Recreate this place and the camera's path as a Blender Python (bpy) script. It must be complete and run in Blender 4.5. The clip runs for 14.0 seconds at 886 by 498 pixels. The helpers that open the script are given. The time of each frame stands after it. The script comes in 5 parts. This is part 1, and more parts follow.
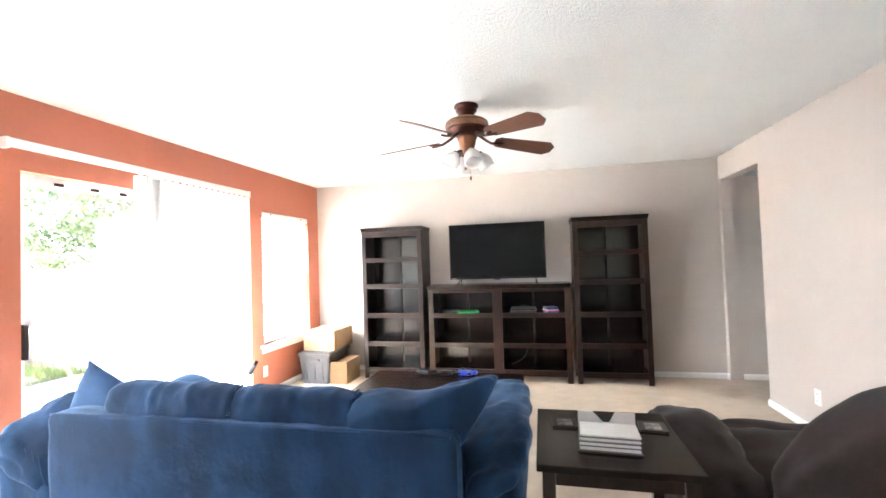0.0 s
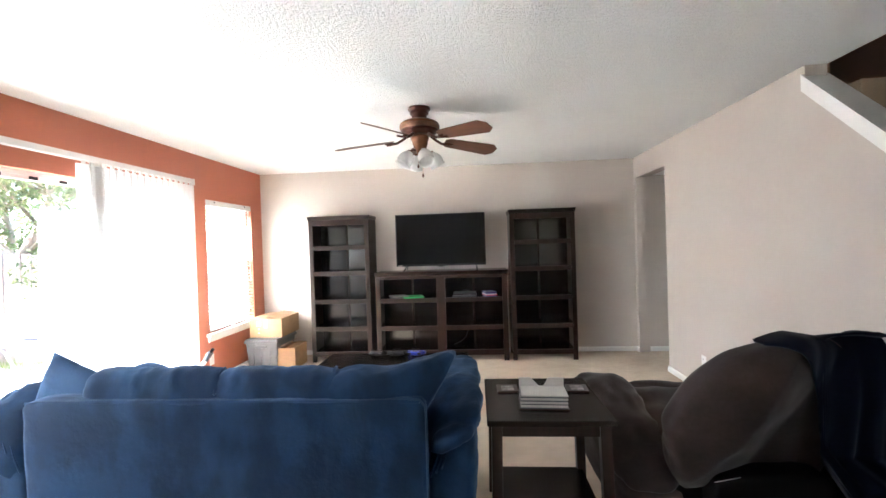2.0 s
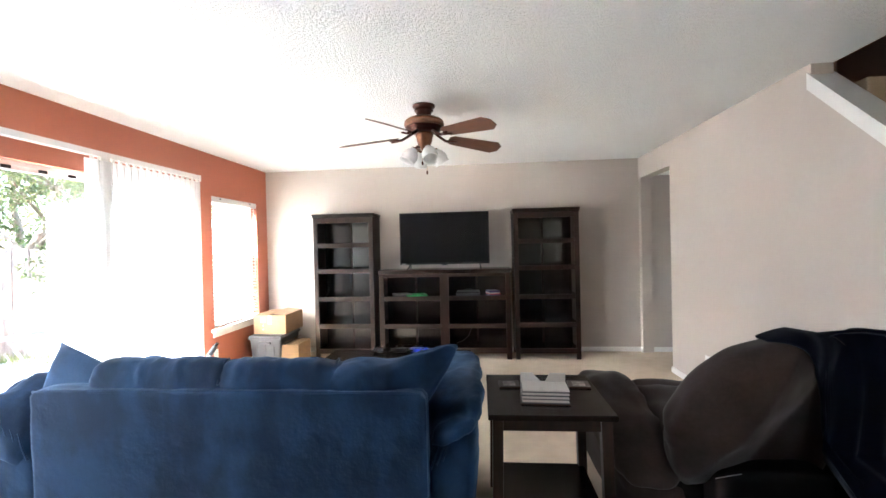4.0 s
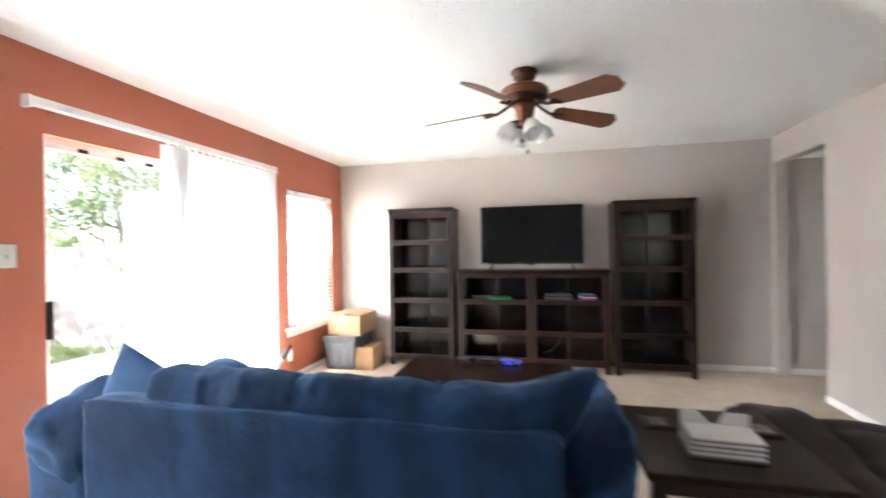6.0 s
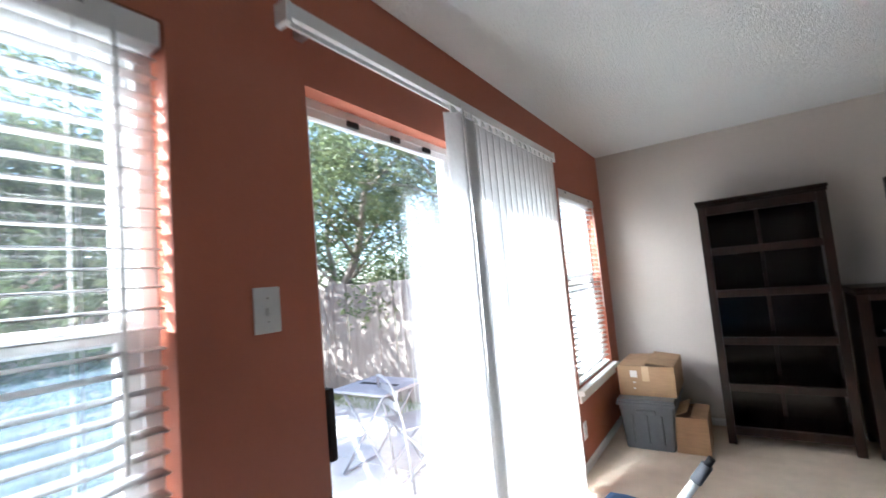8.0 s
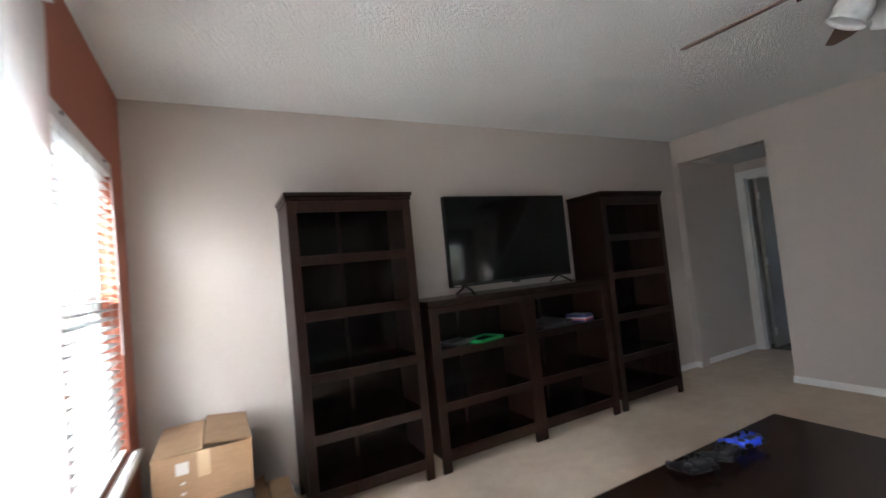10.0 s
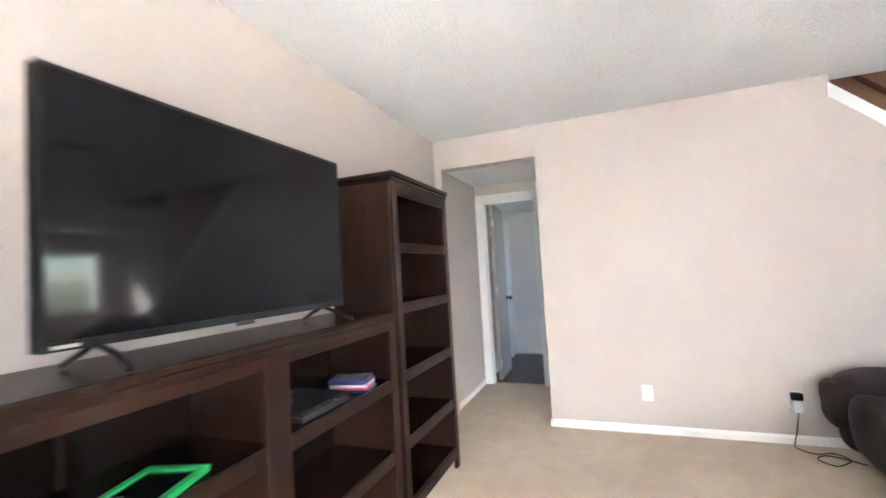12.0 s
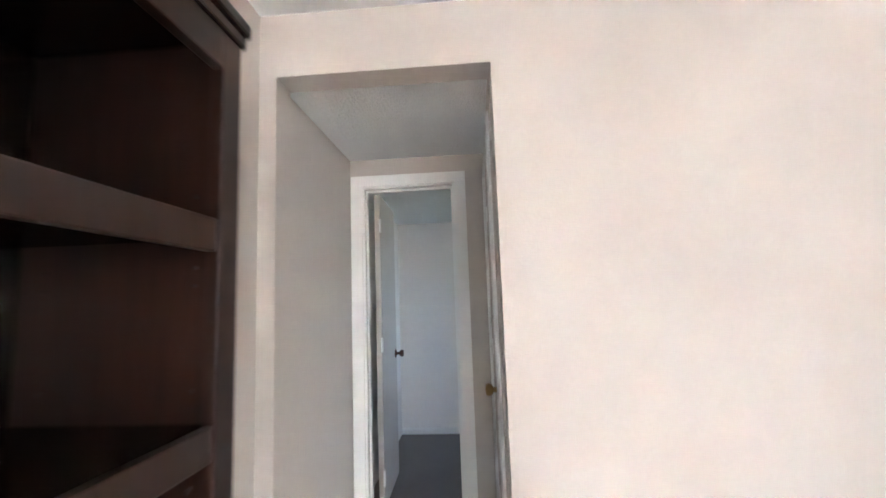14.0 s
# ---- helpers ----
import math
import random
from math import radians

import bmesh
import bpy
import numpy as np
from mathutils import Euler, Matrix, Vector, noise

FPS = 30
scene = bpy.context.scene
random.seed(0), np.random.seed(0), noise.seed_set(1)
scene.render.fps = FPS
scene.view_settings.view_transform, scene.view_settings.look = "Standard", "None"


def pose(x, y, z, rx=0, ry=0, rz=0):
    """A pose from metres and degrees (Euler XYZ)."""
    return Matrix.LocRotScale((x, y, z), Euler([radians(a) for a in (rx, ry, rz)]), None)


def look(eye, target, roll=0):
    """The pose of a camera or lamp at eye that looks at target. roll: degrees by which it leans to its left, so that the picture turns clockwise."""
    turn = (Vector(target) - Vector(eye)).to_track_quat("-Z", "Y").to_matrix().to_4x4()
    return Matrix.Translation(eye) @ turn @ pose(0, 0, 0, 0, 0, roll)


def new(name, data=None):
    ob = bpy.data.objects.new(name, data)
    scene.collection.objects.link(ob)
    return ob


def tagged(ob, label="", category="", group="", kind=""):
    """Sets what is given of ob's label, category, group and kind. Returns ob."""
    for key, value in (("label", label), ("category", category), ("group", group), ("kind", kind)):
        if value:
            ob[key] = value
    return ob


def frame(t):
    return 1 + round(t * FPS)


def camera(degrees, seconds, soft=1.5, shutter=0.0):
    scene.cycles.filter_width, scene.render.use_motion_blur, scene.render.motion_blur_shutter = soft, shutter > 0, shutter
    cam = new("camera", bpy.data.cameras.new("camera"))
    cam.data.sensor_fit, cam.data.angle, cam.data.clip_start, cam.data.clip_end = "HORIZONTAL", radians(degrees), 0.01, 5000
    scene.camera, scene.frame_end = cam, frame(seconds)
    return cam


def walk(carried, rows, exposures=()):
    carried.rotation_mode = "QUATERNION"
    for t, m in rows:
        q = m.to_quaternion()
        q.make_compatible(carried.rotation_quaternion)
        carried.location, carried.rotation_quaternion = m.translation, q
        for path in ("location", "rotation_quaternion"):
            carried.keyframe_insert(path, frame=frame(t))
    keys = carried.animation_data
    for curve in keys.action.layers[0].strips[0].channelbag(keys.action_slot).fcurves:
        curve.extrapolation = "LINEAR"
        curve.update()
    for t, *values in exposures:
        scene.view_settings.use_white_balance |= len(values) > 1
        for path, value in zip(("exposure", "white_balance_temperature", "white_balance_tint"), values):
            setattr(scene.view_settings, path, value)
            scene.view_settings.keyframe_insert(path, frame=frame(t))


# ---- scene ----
cam = camera(91.6, 14.0, shutter=0.5)

PATH = [
    (0, (0.809, 0.406, 1.382), (0.364, 2.355, 1.44), -1.9),
    (0.5, (0.811, 0.294, 1.406), (0.461, 2.263, 1.45), -0.6),
    (1, (0.764, 0.168, 1.428), (0.547, 2.156, 1.444), -2.0),
    (1.5, (0.728, 0.126, 1.425), (0.571, 2.12, 1.428), -1.8),
    (2, (0.734, 0.105, 1.427), (0.582, 2.099, 1.405), -1.8),
    (2.5, (0.744, 0.09, 1.43), (0.588, 2.084, 1.415), -1.7),
    (5, (0.732, 0.111, 1.37), (0.552, 2.103, 1.348), -1.1),
    (5.5, (0.668, 0.248, 1.363), (0.453, 2.235, 1.288), -0.8),
    (6, (0.466, 0.56, 1.345), (-0.003, 2.505, 1.344), -0.9),
    (6.5, (0.162, 0.852, 1.338), (-0.692, 2.658, 1.43), -1.3),
    (7, (-0.25, 1.108, 1.351), (-1.344, 2.776, 1.494), -2.0),
    (7.5, (-0.721, 1.315, 1.364), (-1.996, 2.84, 1.581), -2.8),
    (8, (-1.142, 1.47, 1.371), (-2.252, 3.126, 1.528), -5.1),
    (8.5, (-1.513, 1.725, 1.373), (-2.12, 3.627, 1.488), -7.4),
    (9, (-1.738, 2.032, 1.286), (-1.422, 4.004, 1.378), -5.0),
    (9.2, (-1.697, 2.145, 1.294), (-1.192, 4.08, 1.341), -5.5),
    (10.0, (-1.70, 2.80, 1.305), (-0.77, 4.57, 1.395), -5.6),
    (10.7, (-1.545, 3.40, 1.345), (-0.27, 4.94, 1.45), -5.4),
    (11.3, (-1.306, 3.91, 1.388), (0.173, 5.25, 1.524), -5.1),
    (11.5, (-1.195, 4.027, 1.343), (0.437, 5.173, 1.498), -4.9),
    (12, (-0.813, 4.311, 1.292), (1.05, 5.031, 1.389), -3.3),
    (12.5, (-0.34, 4.553, 1.267), (1.584, 5.086, 1.384), -2.6),
    (13, (0.141, 4.744, 1.293), (2.122, 4.979, 1.438), -2.2),
    (13.5, (0.682, 4.842, 1.301), (2.665, 5.041, 1.457), -2.2),
    (14, (1.212, 4.927, 1.312), (3.195, 5.07, 1.535), -2.0),
]
walk(cam, [(t, look(eye, target, roll)) for t, eye, target, roll in PATH],
     [(0.0, 5.55, 5750, 9), (1.2, 5.0, 5780, 9), (5.3, 4.9, 5800, 9), (6.0, 4.85, 5720, 9), (6.5, 4.75, 5620, 9), (7.0, 4.42, 5540, 8.5), (7.5, 3.66, 5380, 8),
      (8.0, 2.85, 5400, 8), (8.5, 2.15, 5450, 8), (9.0, 1.7, 5450, 9), (9.3, 1.7, 5450, 9), (10.5, 4.5, 5700, 10), (11.3, 5.05, 5700, 10), (12.0, 5.5, 5700, 10), (12.6, 5.65, 5700, 10), (13.0, 5.75, 5700, 10), (14.0, 5.55, 5700, 10)])


# ---- light ----
SUN_DIR = Vector((0.579, 0.576, -0.577))
sun_data = bpy.data.lights.new("sun", "SUN")
sun_data.energy, sun_data.angle, sun_data.color = 4.8, radians(0.53), (1.0, 0.95, 0.87)
sun = new("sun", sun_data)
sun.matrix_basis = look((-20, -18, 22), Vector((-20, -18, 22)) + SUN_DIR)
world = bpy.data.worlds.new("sky")
scene.world = world
world.use_nodes = True
sky = world.node_tree.nodes.new("ShaderNodeTexSky")
sky.sky_type, sky.sun_disc = "NISHITA", False
sky.sun_elevation, sky.sun_rotation = radians(35.2), radians(225.2)
world.node_tree.links.new(sky.outputs[0], world.node_tree.nodes["Background"].inputs[0])
world.node_tree.nodes["Background"].inputs[1].default_value = 0.12


def sky_portal(centre, toward, width, height):
    """Guides the sky's light through an opening; it gives off none of its own."""
    d = bpy.data.lights.new("window_portal", "AREA")
    d.shape, d.size, d.size_y = "RECTANGLE", width, height
    d.cycles.is_portal = True
    o = new("window_portal", d)
    o.matrix_basis = look(centre, Vector(centre) + Vector(toward))


# ---- the plan, in metres ----
XL, XR, YT, YB, ZC = -2.143, 2.748, 5.73, -3.0, 2.44   # side walls, far and rear wall, ceiling
WT = 0.15                                             # wall thickness
XE = 5.2                                              # the rear hall's far wall
DOOR = (2.300, 4.09, 1.996)                             # patio door: from, to, top
WIN = ((0.68, 1.915, 0.55, 2.015), (4.525, 5.468, 0.55, 1.992))   # windows: from, to, sill, head
HALL = (4.835, 5.662, 2.182)                          # opening to the hall
sky_portal((XL - 0.35, (DOOR[0] + DOOR[1]) / 2, 1.0), (1, 0, 0), DOOR[1] - DOOR[0], 2.0)
for w in WIN:
    sky_portal((XL - 0.35, (w[0] + w[1]) / 2, (w[2] + w[3]) / 2), (1, 0, 0), w[1] - w[0], w[3] - w[2])
sky_portal((4.22, YB - 0.3, 1.4), (0, 1, 0), 1.1, 1.2)
sky_portal((5.225, 4.1, 1.39), (0, 1, 0), 0.55, 0.98)


# ---- materials ----
def nodes_of(name):
    m = bpy.data.materials.new(name)
    m.use_nodes = True
    t = m.node_tree
    return m, t, t.nodes["Principled BSDF"], t.nodes, t.links


def noise_tex(t, scale, detail=3.0, rough=0.6, stretch=None, coords="Object"):
    tc = t.nodes.new("ShaderNodeTexCoord")
    mp = t.nodes.new("ShaderNodeMapping")
    if stretch:
        mp.inputs["Scale"].default_value = stretch
    n = t.nodes.new("ShaderNodeTexNoise")
    n.inputs["Scale"].default_value, n.inputs["Detail"].default_value, n.inputs["Roughness"].default_value = scale, detail, rough
    t.links.new(tc.outputs[coords], mp.inputs[0])
    t.links.new(mp.outputs[0], n.inputs["Vector"])
    return n


def ramp(t, src, stops):
    r = t.nodes.new("ShaderNodeValToRGB")
    while len(r.color_ramp.elements) < len(stops):
        r.color_ramp.elements.new(0.5)
    for e, (p, c) in zip(r.color_ramp.elements, stops):
        e.position, e.color = p, (*c, 1)
    t.links.new(src, r.inputs[0])
    return r


def mul(t, a, b):
    m = t.nodes.new("ShaderNodeMix")
    m.data_type, m.blend_type = "RGBA", "MULTIPLY"
    m.inputs[0].default_value = 1.0
    t.links.new(a, m.inputs[6])
    t.links.new(b, m.inputs[7])
    return m.outputs[2]


def bump(t, bsdf, height, strength, dist):
    b = t.nodes.new("ShaderNodeBump")
    b.inputs["Strength"].default_value, b.inputs["Distance"].default_value = strength, dist
    t.links.new(height, b.inputs["Height"])
    t.links.new(b.outputs[0], bsdf.inputs["Normal"])
    return b


def shade(c, k):
    return tuple(min(1.0, v * k) for v in c)


def surface(name, colour, rough=0.6, grain=40.0, spread=0.12, stain=1.5, stain_amount=0.08, bump_scale=None, bump_strength=0.2,
            bump_dist=0.002, metallic=0.0, stretch=None, specular=0.5, sheen=0.0, coords="Object", per_object=0.0):
    """A painted, woven or wooden surface: grain and stains, with fine relief."""
    m, t, b, N, L = nodes_of(name)
    g = noise_tex(t, grain, 4.0, 0.65, stretch, coords)
    r = ramp(t, g.outputs[0], ((0.3, shade(colour, 1 - spread)), (0.7, shade(colour, 1 + spread))))
    s = noise_tex(t, stain, 3.0, 0.6, None, coords)
    k = 1 - stain_amount
    r2 = ramp(t, s.outputs[0], ((0.35, (k, k, k)), (0.65, (1, 1, 1))))
    col = mul(t, r.outputs[0], r2.outputs[0])
    if per_object:
        info = N.new("ShaderNodeObjectInfo")
        r3 = ramp(t, info.outputs["Random"], ((0.0, (1 - per_object,) * 3), (1.0, (1, 1, 1))))
        col = mul(t, col, r3.outputs[0])
    L.new(col, b.inputs["Base Color"])
    b.inputs["Roughness"].default_value, b.inputs["Metallic"].default_value = rough, metallic
    b.inputs["Specular IOR Level"].default_value = specular
    if sheen:
        b.inputs["Sheen Weight"].default_value, b.inputs["Sheen Roughness"].default_value = sheen, 0.4
    h = noise_tex(t, bump_scale or grain, 4.0, 0.6, stretch, coords)
    bump(t, b, h.outputs[0], bump_strength, bump_dist)
    return m


M = {}
M["wall"] = surface("beige_paint", (0.505, 0.450, 0.400), 0.75, 30, 0.015, 0.8, 0.04, 90, 0.35, 0.0025)
M["accent"] = surface("terracotta_paint", (0.44, 0.140, 0.078), 0.62, 30, 0.02, 0.8, 0.05, 90, 0.35, 0.0025)
M["stairwall"] = surface("brown_paint", (0.30, 0.16, 0.09), 0.7, 30, 0.03, 0.8, 0.06, 90, 0.3, 0.0025)
M["white"] = surface("white_trim_paint", (0.78, 0.77, 0.74), 0.45, 25, 0.015, 2.0, 0.05, 60, 0.08, 0.001)
M["vinyl"] = surface("white_vinyl", (0.80, 0.80, 0.79), 0.35, 25, 0.01, 3.0, 0.03, 60, 0.04, 0.001)
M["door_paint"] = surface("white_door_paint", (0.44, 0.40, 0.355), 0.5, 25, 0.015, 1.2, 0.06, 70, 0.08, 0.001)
M["cool_wall"] = surface("off_white_paint", (0.70, 0.67, 0.63), 0.75, 30, 0.02, 1.0, 0.05, 90, 0.3, 0.002)
M["espresso"] = surface("espresso_stained_wood", (0.0180, 0.0064, 0.0036), 0.38, 9, 0.50, 2.0, 0.45, 30, 0.10, 0.0015, stretch=(6, 6, 0.5), specular=0.27)
M["espresso_top"] = surface("espresso_wood_top", (0.0130, 0.0050, 0.0030), 0.26, 9, 0.30, 2.0, 0.2, 30, 0.08, 0.001, stretch=(0.5, 8, 8), specular=0.3)
M["back_panel"] = surface("dark_veneer_panel", (0.0085, 0.0045, 0.0038), 0.22, 6, 0.2, 1.5, 0.2, 20, 0.01, 0.0005, stretch=(5, 5, 0.5), specular=0.38)
M["black_plastic"] = surface("black_plastic", (0.009, 0.009, 0.010), 0.42, 60, 0.1, 3, 0.1, 120, 0.05, 0.0005, specular=0.2)
M["charcoal"] = surface("dark_grey_plastic", (0.03, 0.032, 0.036), 0.45, 60, 0.1, 3, 0.1, 120, 0.08, 0.0005)
M["screen"] = surface("tv_screen", (0.004, 0.004, 0.005), 0.07, 8, 0.05, 2, 0.05, 60, 0.0, 0.0001, specular=0.22)
M["bin"] = surface("grey_storage_plastic", (0.078, 0.082, 0.090), 0.42, 30, 0.06, 3, 0.1, 60, 0.1, 0.001)
M["card"] = surface("corrugated_cardboard", (0.32, 0.20, 0.108), 0.85, 14, 0.08, 4.0, 0.14, 70, 0.25, 0.001, stretch=(1, 1, 7))
# The same cardboard, its colour darkened for the shade inside a carton.
M["card_in"] = surface("shaded_cardboard_inside", (0.14, 0.085, 0.045), 0.9, 14, 0.1, 4, 0.1)
M["tape"] = surface("clear_packing_tape", (0.50, 0.36, 0.22), 0.25, 20, 0.05, 4, 0.1)
M["paper"] = surface("white_paper_label", (0.56, 0.54, 0.515), 0.7, 50, 0.04, 5, 0.08)
M["magazine"] = surface("printed_pattern_paper", (0.20, 0.19, 0.185), 0.5, 45, 0.8, 12, 0.3)
M["brass"] = surface("aged_brass", (0.42, 0.28, 0.12), 0.28, 20, 0.1, 5, 0.2, metallic=1.0)
M["steel"] = surface("brushed_nickel", (0.50, 0.49, 0.47), 0.3, 40, 0.1, 5, 0.1, metallic=1.0)
M["fan_metal"] = surface("antique_copper_metal", (0.20, 0.085, 0.040), 0.34, 14, 0.25, 4, 0.3, metallic=0.75)
M["fan_dark"] = surface("dark_bronze_metal", (0.085, 0.030, 0.020), 0.36, 14, 0.2, 4, 0.2, metallic=0.7)
M["fan_band"] = surface("copper_tan_band", (0.20, 0.092, 0.046), 0.45, 60, 0.3, 4, 0.2)
M["blade"] = surface("walnut_veneer_blade", (0.115, 0.042, 0.020), 0.42, 8, 0.22, 2, 0.15, 30, 0.06, 0.001, stretch=(0.6, 8, 1))
M["white_plastic"] = surface("white_plastic", (0.74, 0.74, 0.72), 0.35, 40, 0.02, 4, 0.04)
M["grey_rubber"] = surface("grey_rubber", (0.10, 0.105, 0.115), 0.7, 40, 0.1, 4, 0.1)
M["green"] = surface("bright_green_rubber", (0.018, 0.30, 0.07), 0.5, 40, 0.05, 4, 0.1)
M["blue_plastic"] = surface("blue_plastic", (0.02, 0.06, 0.62), 0.35, 40, 0.05, 4, 0.1)
M["purple"] = surface("violet_card", (0.035, 0.022, 0.10), 0.45, 40, 0.15, 6, 0.2)
M["case_blue"] = surface("dark_blue_case", (0.010, 0.022, 0.13), 0.4, 40, 0.1, 6, 0.2)
M["red"] = surface("red_card", (0.50, 0.04, 0.05), 0.5, 40, 0.1, 6, 0.2)
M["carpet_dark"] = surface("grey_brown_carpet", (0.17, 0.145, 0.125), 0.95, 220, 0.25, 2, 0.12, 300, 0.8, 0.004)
M["tread"] = surface("tan_stair_carpet", (0.38, 0.28, 0.19), 0.95, 220, 0.2, 2, 0.12, 300, 0.8, 0.004)
M["recliner"] = surface("charcoal_brown_fabric", (0.0345, 0.0240, 0.0222), 0.9, 60, 0.12, 4.5, 0.35, 260, 0.35, 0.0015, sheen=0.10, specular=0.15)
M["recliner_under"] = surface("black_underlining", (0.0055, 0.005, 0.0055), 0.95, 60, 0.1, 3, 0.2, 200, 0.2, 0.001, specular=0.05)
M["blanket"] = surface("navy_fleece", (0.0015, 0.0024, 0.0105), 0.95, 90, 0.2, 5, 0.3, 240, 0.5, 0.002, sheen=0.04, specular=0.08)
M["concrete"] = surface("patio_concrete", (0.55, 0.53, 0.49), 0.9, 25, 0.08, 1.2, 0.18, 80, 0.3, 0.003)
M["fence"] = surface("weathered_grey_cedar", (0.36, 0.31, 0.265), 0.9, 7, 0.22, 1.0, 0.25, 20, 0.35, 0.003, stretch=(6, 6, 0.5), per_object=0.25)
M["bark"] = surface("pale_tree_bark", (0.30, 0.25, 0.20), 0.95, 12, 0.3, 2, 0.3, 18, 0.8, 0.01, stretch=(3, 3, 0.6))
M["soil"] = surface("dry_lawn", (0.16, 0.15, 0.07), 1.0, 8, 0.3, 0.4, 0.3, 40, 0.6, 0.02)
M["grass"] = surface("grass_blades", (0.16, 0.20, 0.06), 0.8, 3, 0.3, 1, 0.2)
M["stucco"] = surface("cream_stucco", (0.55, 0.50, 0.42), 0.9, 60, 0.06, 1, 0.1, 120, 0.6, 0.004)
M["patio_metal"] = surface("grey_painted_metal", (0.30, 0.30, 0.31), 0.5, 40, 0.1, 5, 0.2)
M["slot"] = surface("black_gap", (0.01, 0.01, 0.01), 0.8, 40, 0.1, 5, 0.1)


def make_ceiling():
    m, t, b, N, L = nodes_of("popcorn_ceiling")
    b.inputs["Roughness"].default_value = 0.95
    n1 = noise_tex(t, 54, 2.0, 0.5)
    n2 = noise_tex(t, 150, 2.0, 0.6)
    add = N.new("ShaderNodeMath")
    add.operation = "ADD"
    L.new(n1.outputs[0], add.inputs[0])
    L.new(n2.outputs[0], add.inputs[1])
    hr = ramp(t, add.outputs[0], ((0.40, (0, 0, 0)), (0.62, (1, 1, 1))))
    half = N.new("ShaderNodeMath")
    half.operation = "MULTIPLY"
    half.inputs[1].default_value = 0.5
    L.new(add.outputs[0], half.inputs[0])
    L.new(half.outputs[0], hr.inputs[0])
    bump(t, b, hr.outputs[0], 0.85, 0.013)
    s = noise_tex(t, 0.7, 2)
    r = ramp(t, s.outputs[0], ((0.35, (0.90, 0.905, 0.89)), (0.65, (0.93, 0.935, 0.92))))
    L.new(r.outputs[0], b.inputs["Base Color"])
    return m


def make_carpet():
    m, t, b, N, L = nodes_of("beige_carpet")
    b.inputs["Roughness"].default_value = 1.0
    b.inputs["Specular IOR Level"].default_value = 0.1
    g = noise_tex(t, 260, 3, 0.7)
    r = ramp(t, g.outputs[0], ((0.3, (0.52, 0.425, 0.325)), (0.7, (0.74, 0.63, 0.505))))
    s = noise_tex(t, 1.6, 4, 0.65)
    r2 = ramp(t, s.outputs[0], ((0.35, (0.86, 0.84, 0.82)), (0.62, (1, 1, 1))))
    w = noise_tex(t, 9, 3, 0.6)
    r3 = ramp(t, w.outputs[0], ((0.35, (0.93, 0.93, 0.93)), (0.6, (1, 1, 1))))
    L.new(mul(t, mul(t, r.outputs[0], r2.outputs[0]), r3.outputs[0]), b.inputs["Base Color"])
    bump(t, b, g.outputs[0], 0.8, 0.005)
    return m


def make_sofa():
    m, t, b, N, L = nodes_of("blue_microfibre")
    b.inputs["Roughness"].default_value = 0.85
    b.inputs["Specular IOR Level"].default_value = 0.2
    b.inputs["Sheen Weight"].default_value, b.inputs["Sheen Roughness"].default_value = 0.17, 0.35
    b.inputs["Sheen Tint"].default_value = (0.35, 0.6, 1.0, 1)
    s = noise_tex(t, 6.5, 3, 0.5, (1.0, 1.0, 0.55))
    r = ramp(t, s.outputs[0], ((0.40, (0.0054, 0.0185, 0.048)), (0.49, (0.0072, 0.0240, 0.060)), (0.53, (0.0086, 0.0285, 0.071)), (0.62, (0.0108, 0.035, 0.085))))
    g = noise_tex(t, 180, 3, 0.6)
    r2 = ramp(t, g.outputs[0], ((0.3, (0.85, 0.85, 0.85)), (0.7, (1, 1, 1))))
    L.new(mul(t, r.outputs[0], r2.outputs[0]), b.inputs["Base Color"])
    h = noise_tex(t, 11, 4, 0.55)
    b1 = N.new("ShaderNodeBump")
    b1.inputs["Strength"].default_value, b1.inputs["Distance"].default_value = 0.35, 0.02
    L.new(h.outputs[0], b1.inputs["Height"])
    b2 = N.new("ShaderNodeBump")
    b2.inputs["Strength"].default_value, b2.inputs["Distance"].default_value = 0.25, 0.001
    L.new(g.outputs[0], b2.inputs["Height"])
    L.new(b1.outputs[0], b2.inputs["Normal"])
    L.new(b2.outputs[0], b.inputs["Normal"])
    return m


def make_thin(name, colour, through_colour, share, grain=60, rough=0.7):
    """A thin sheet that lets light through: a leaf, a blind's vane, a glass shade."""
    m, t, b, N, L = nodes_of(name)
    g = noise_tex(t, grain, 3, 0.6)
    r = ramp(t, g.outputs[0], ((0.3, shade(colour, 0.9)), (0.7, shade(colour, 1.08))))
    L.new(r.outputs[0], b.inputs["Base Color"])
    b.inputs["Roughness"].default_value = rough
    tr = N.new("ShaderNodeBsdfTranslucent")
    tr.inputs[0].default_value = (*through_colour, 1)
    mix = N.new("ShaderNodeMixShader")
    mix.inputs[0].default_value = share
    L.new(b.outputs[0], mix.inputs[1])
    L.new(tr.outputs[0], mix.inputs[2])
    L.new(mix.outputs[0], N["Material Output"].inputs[0])
    return m


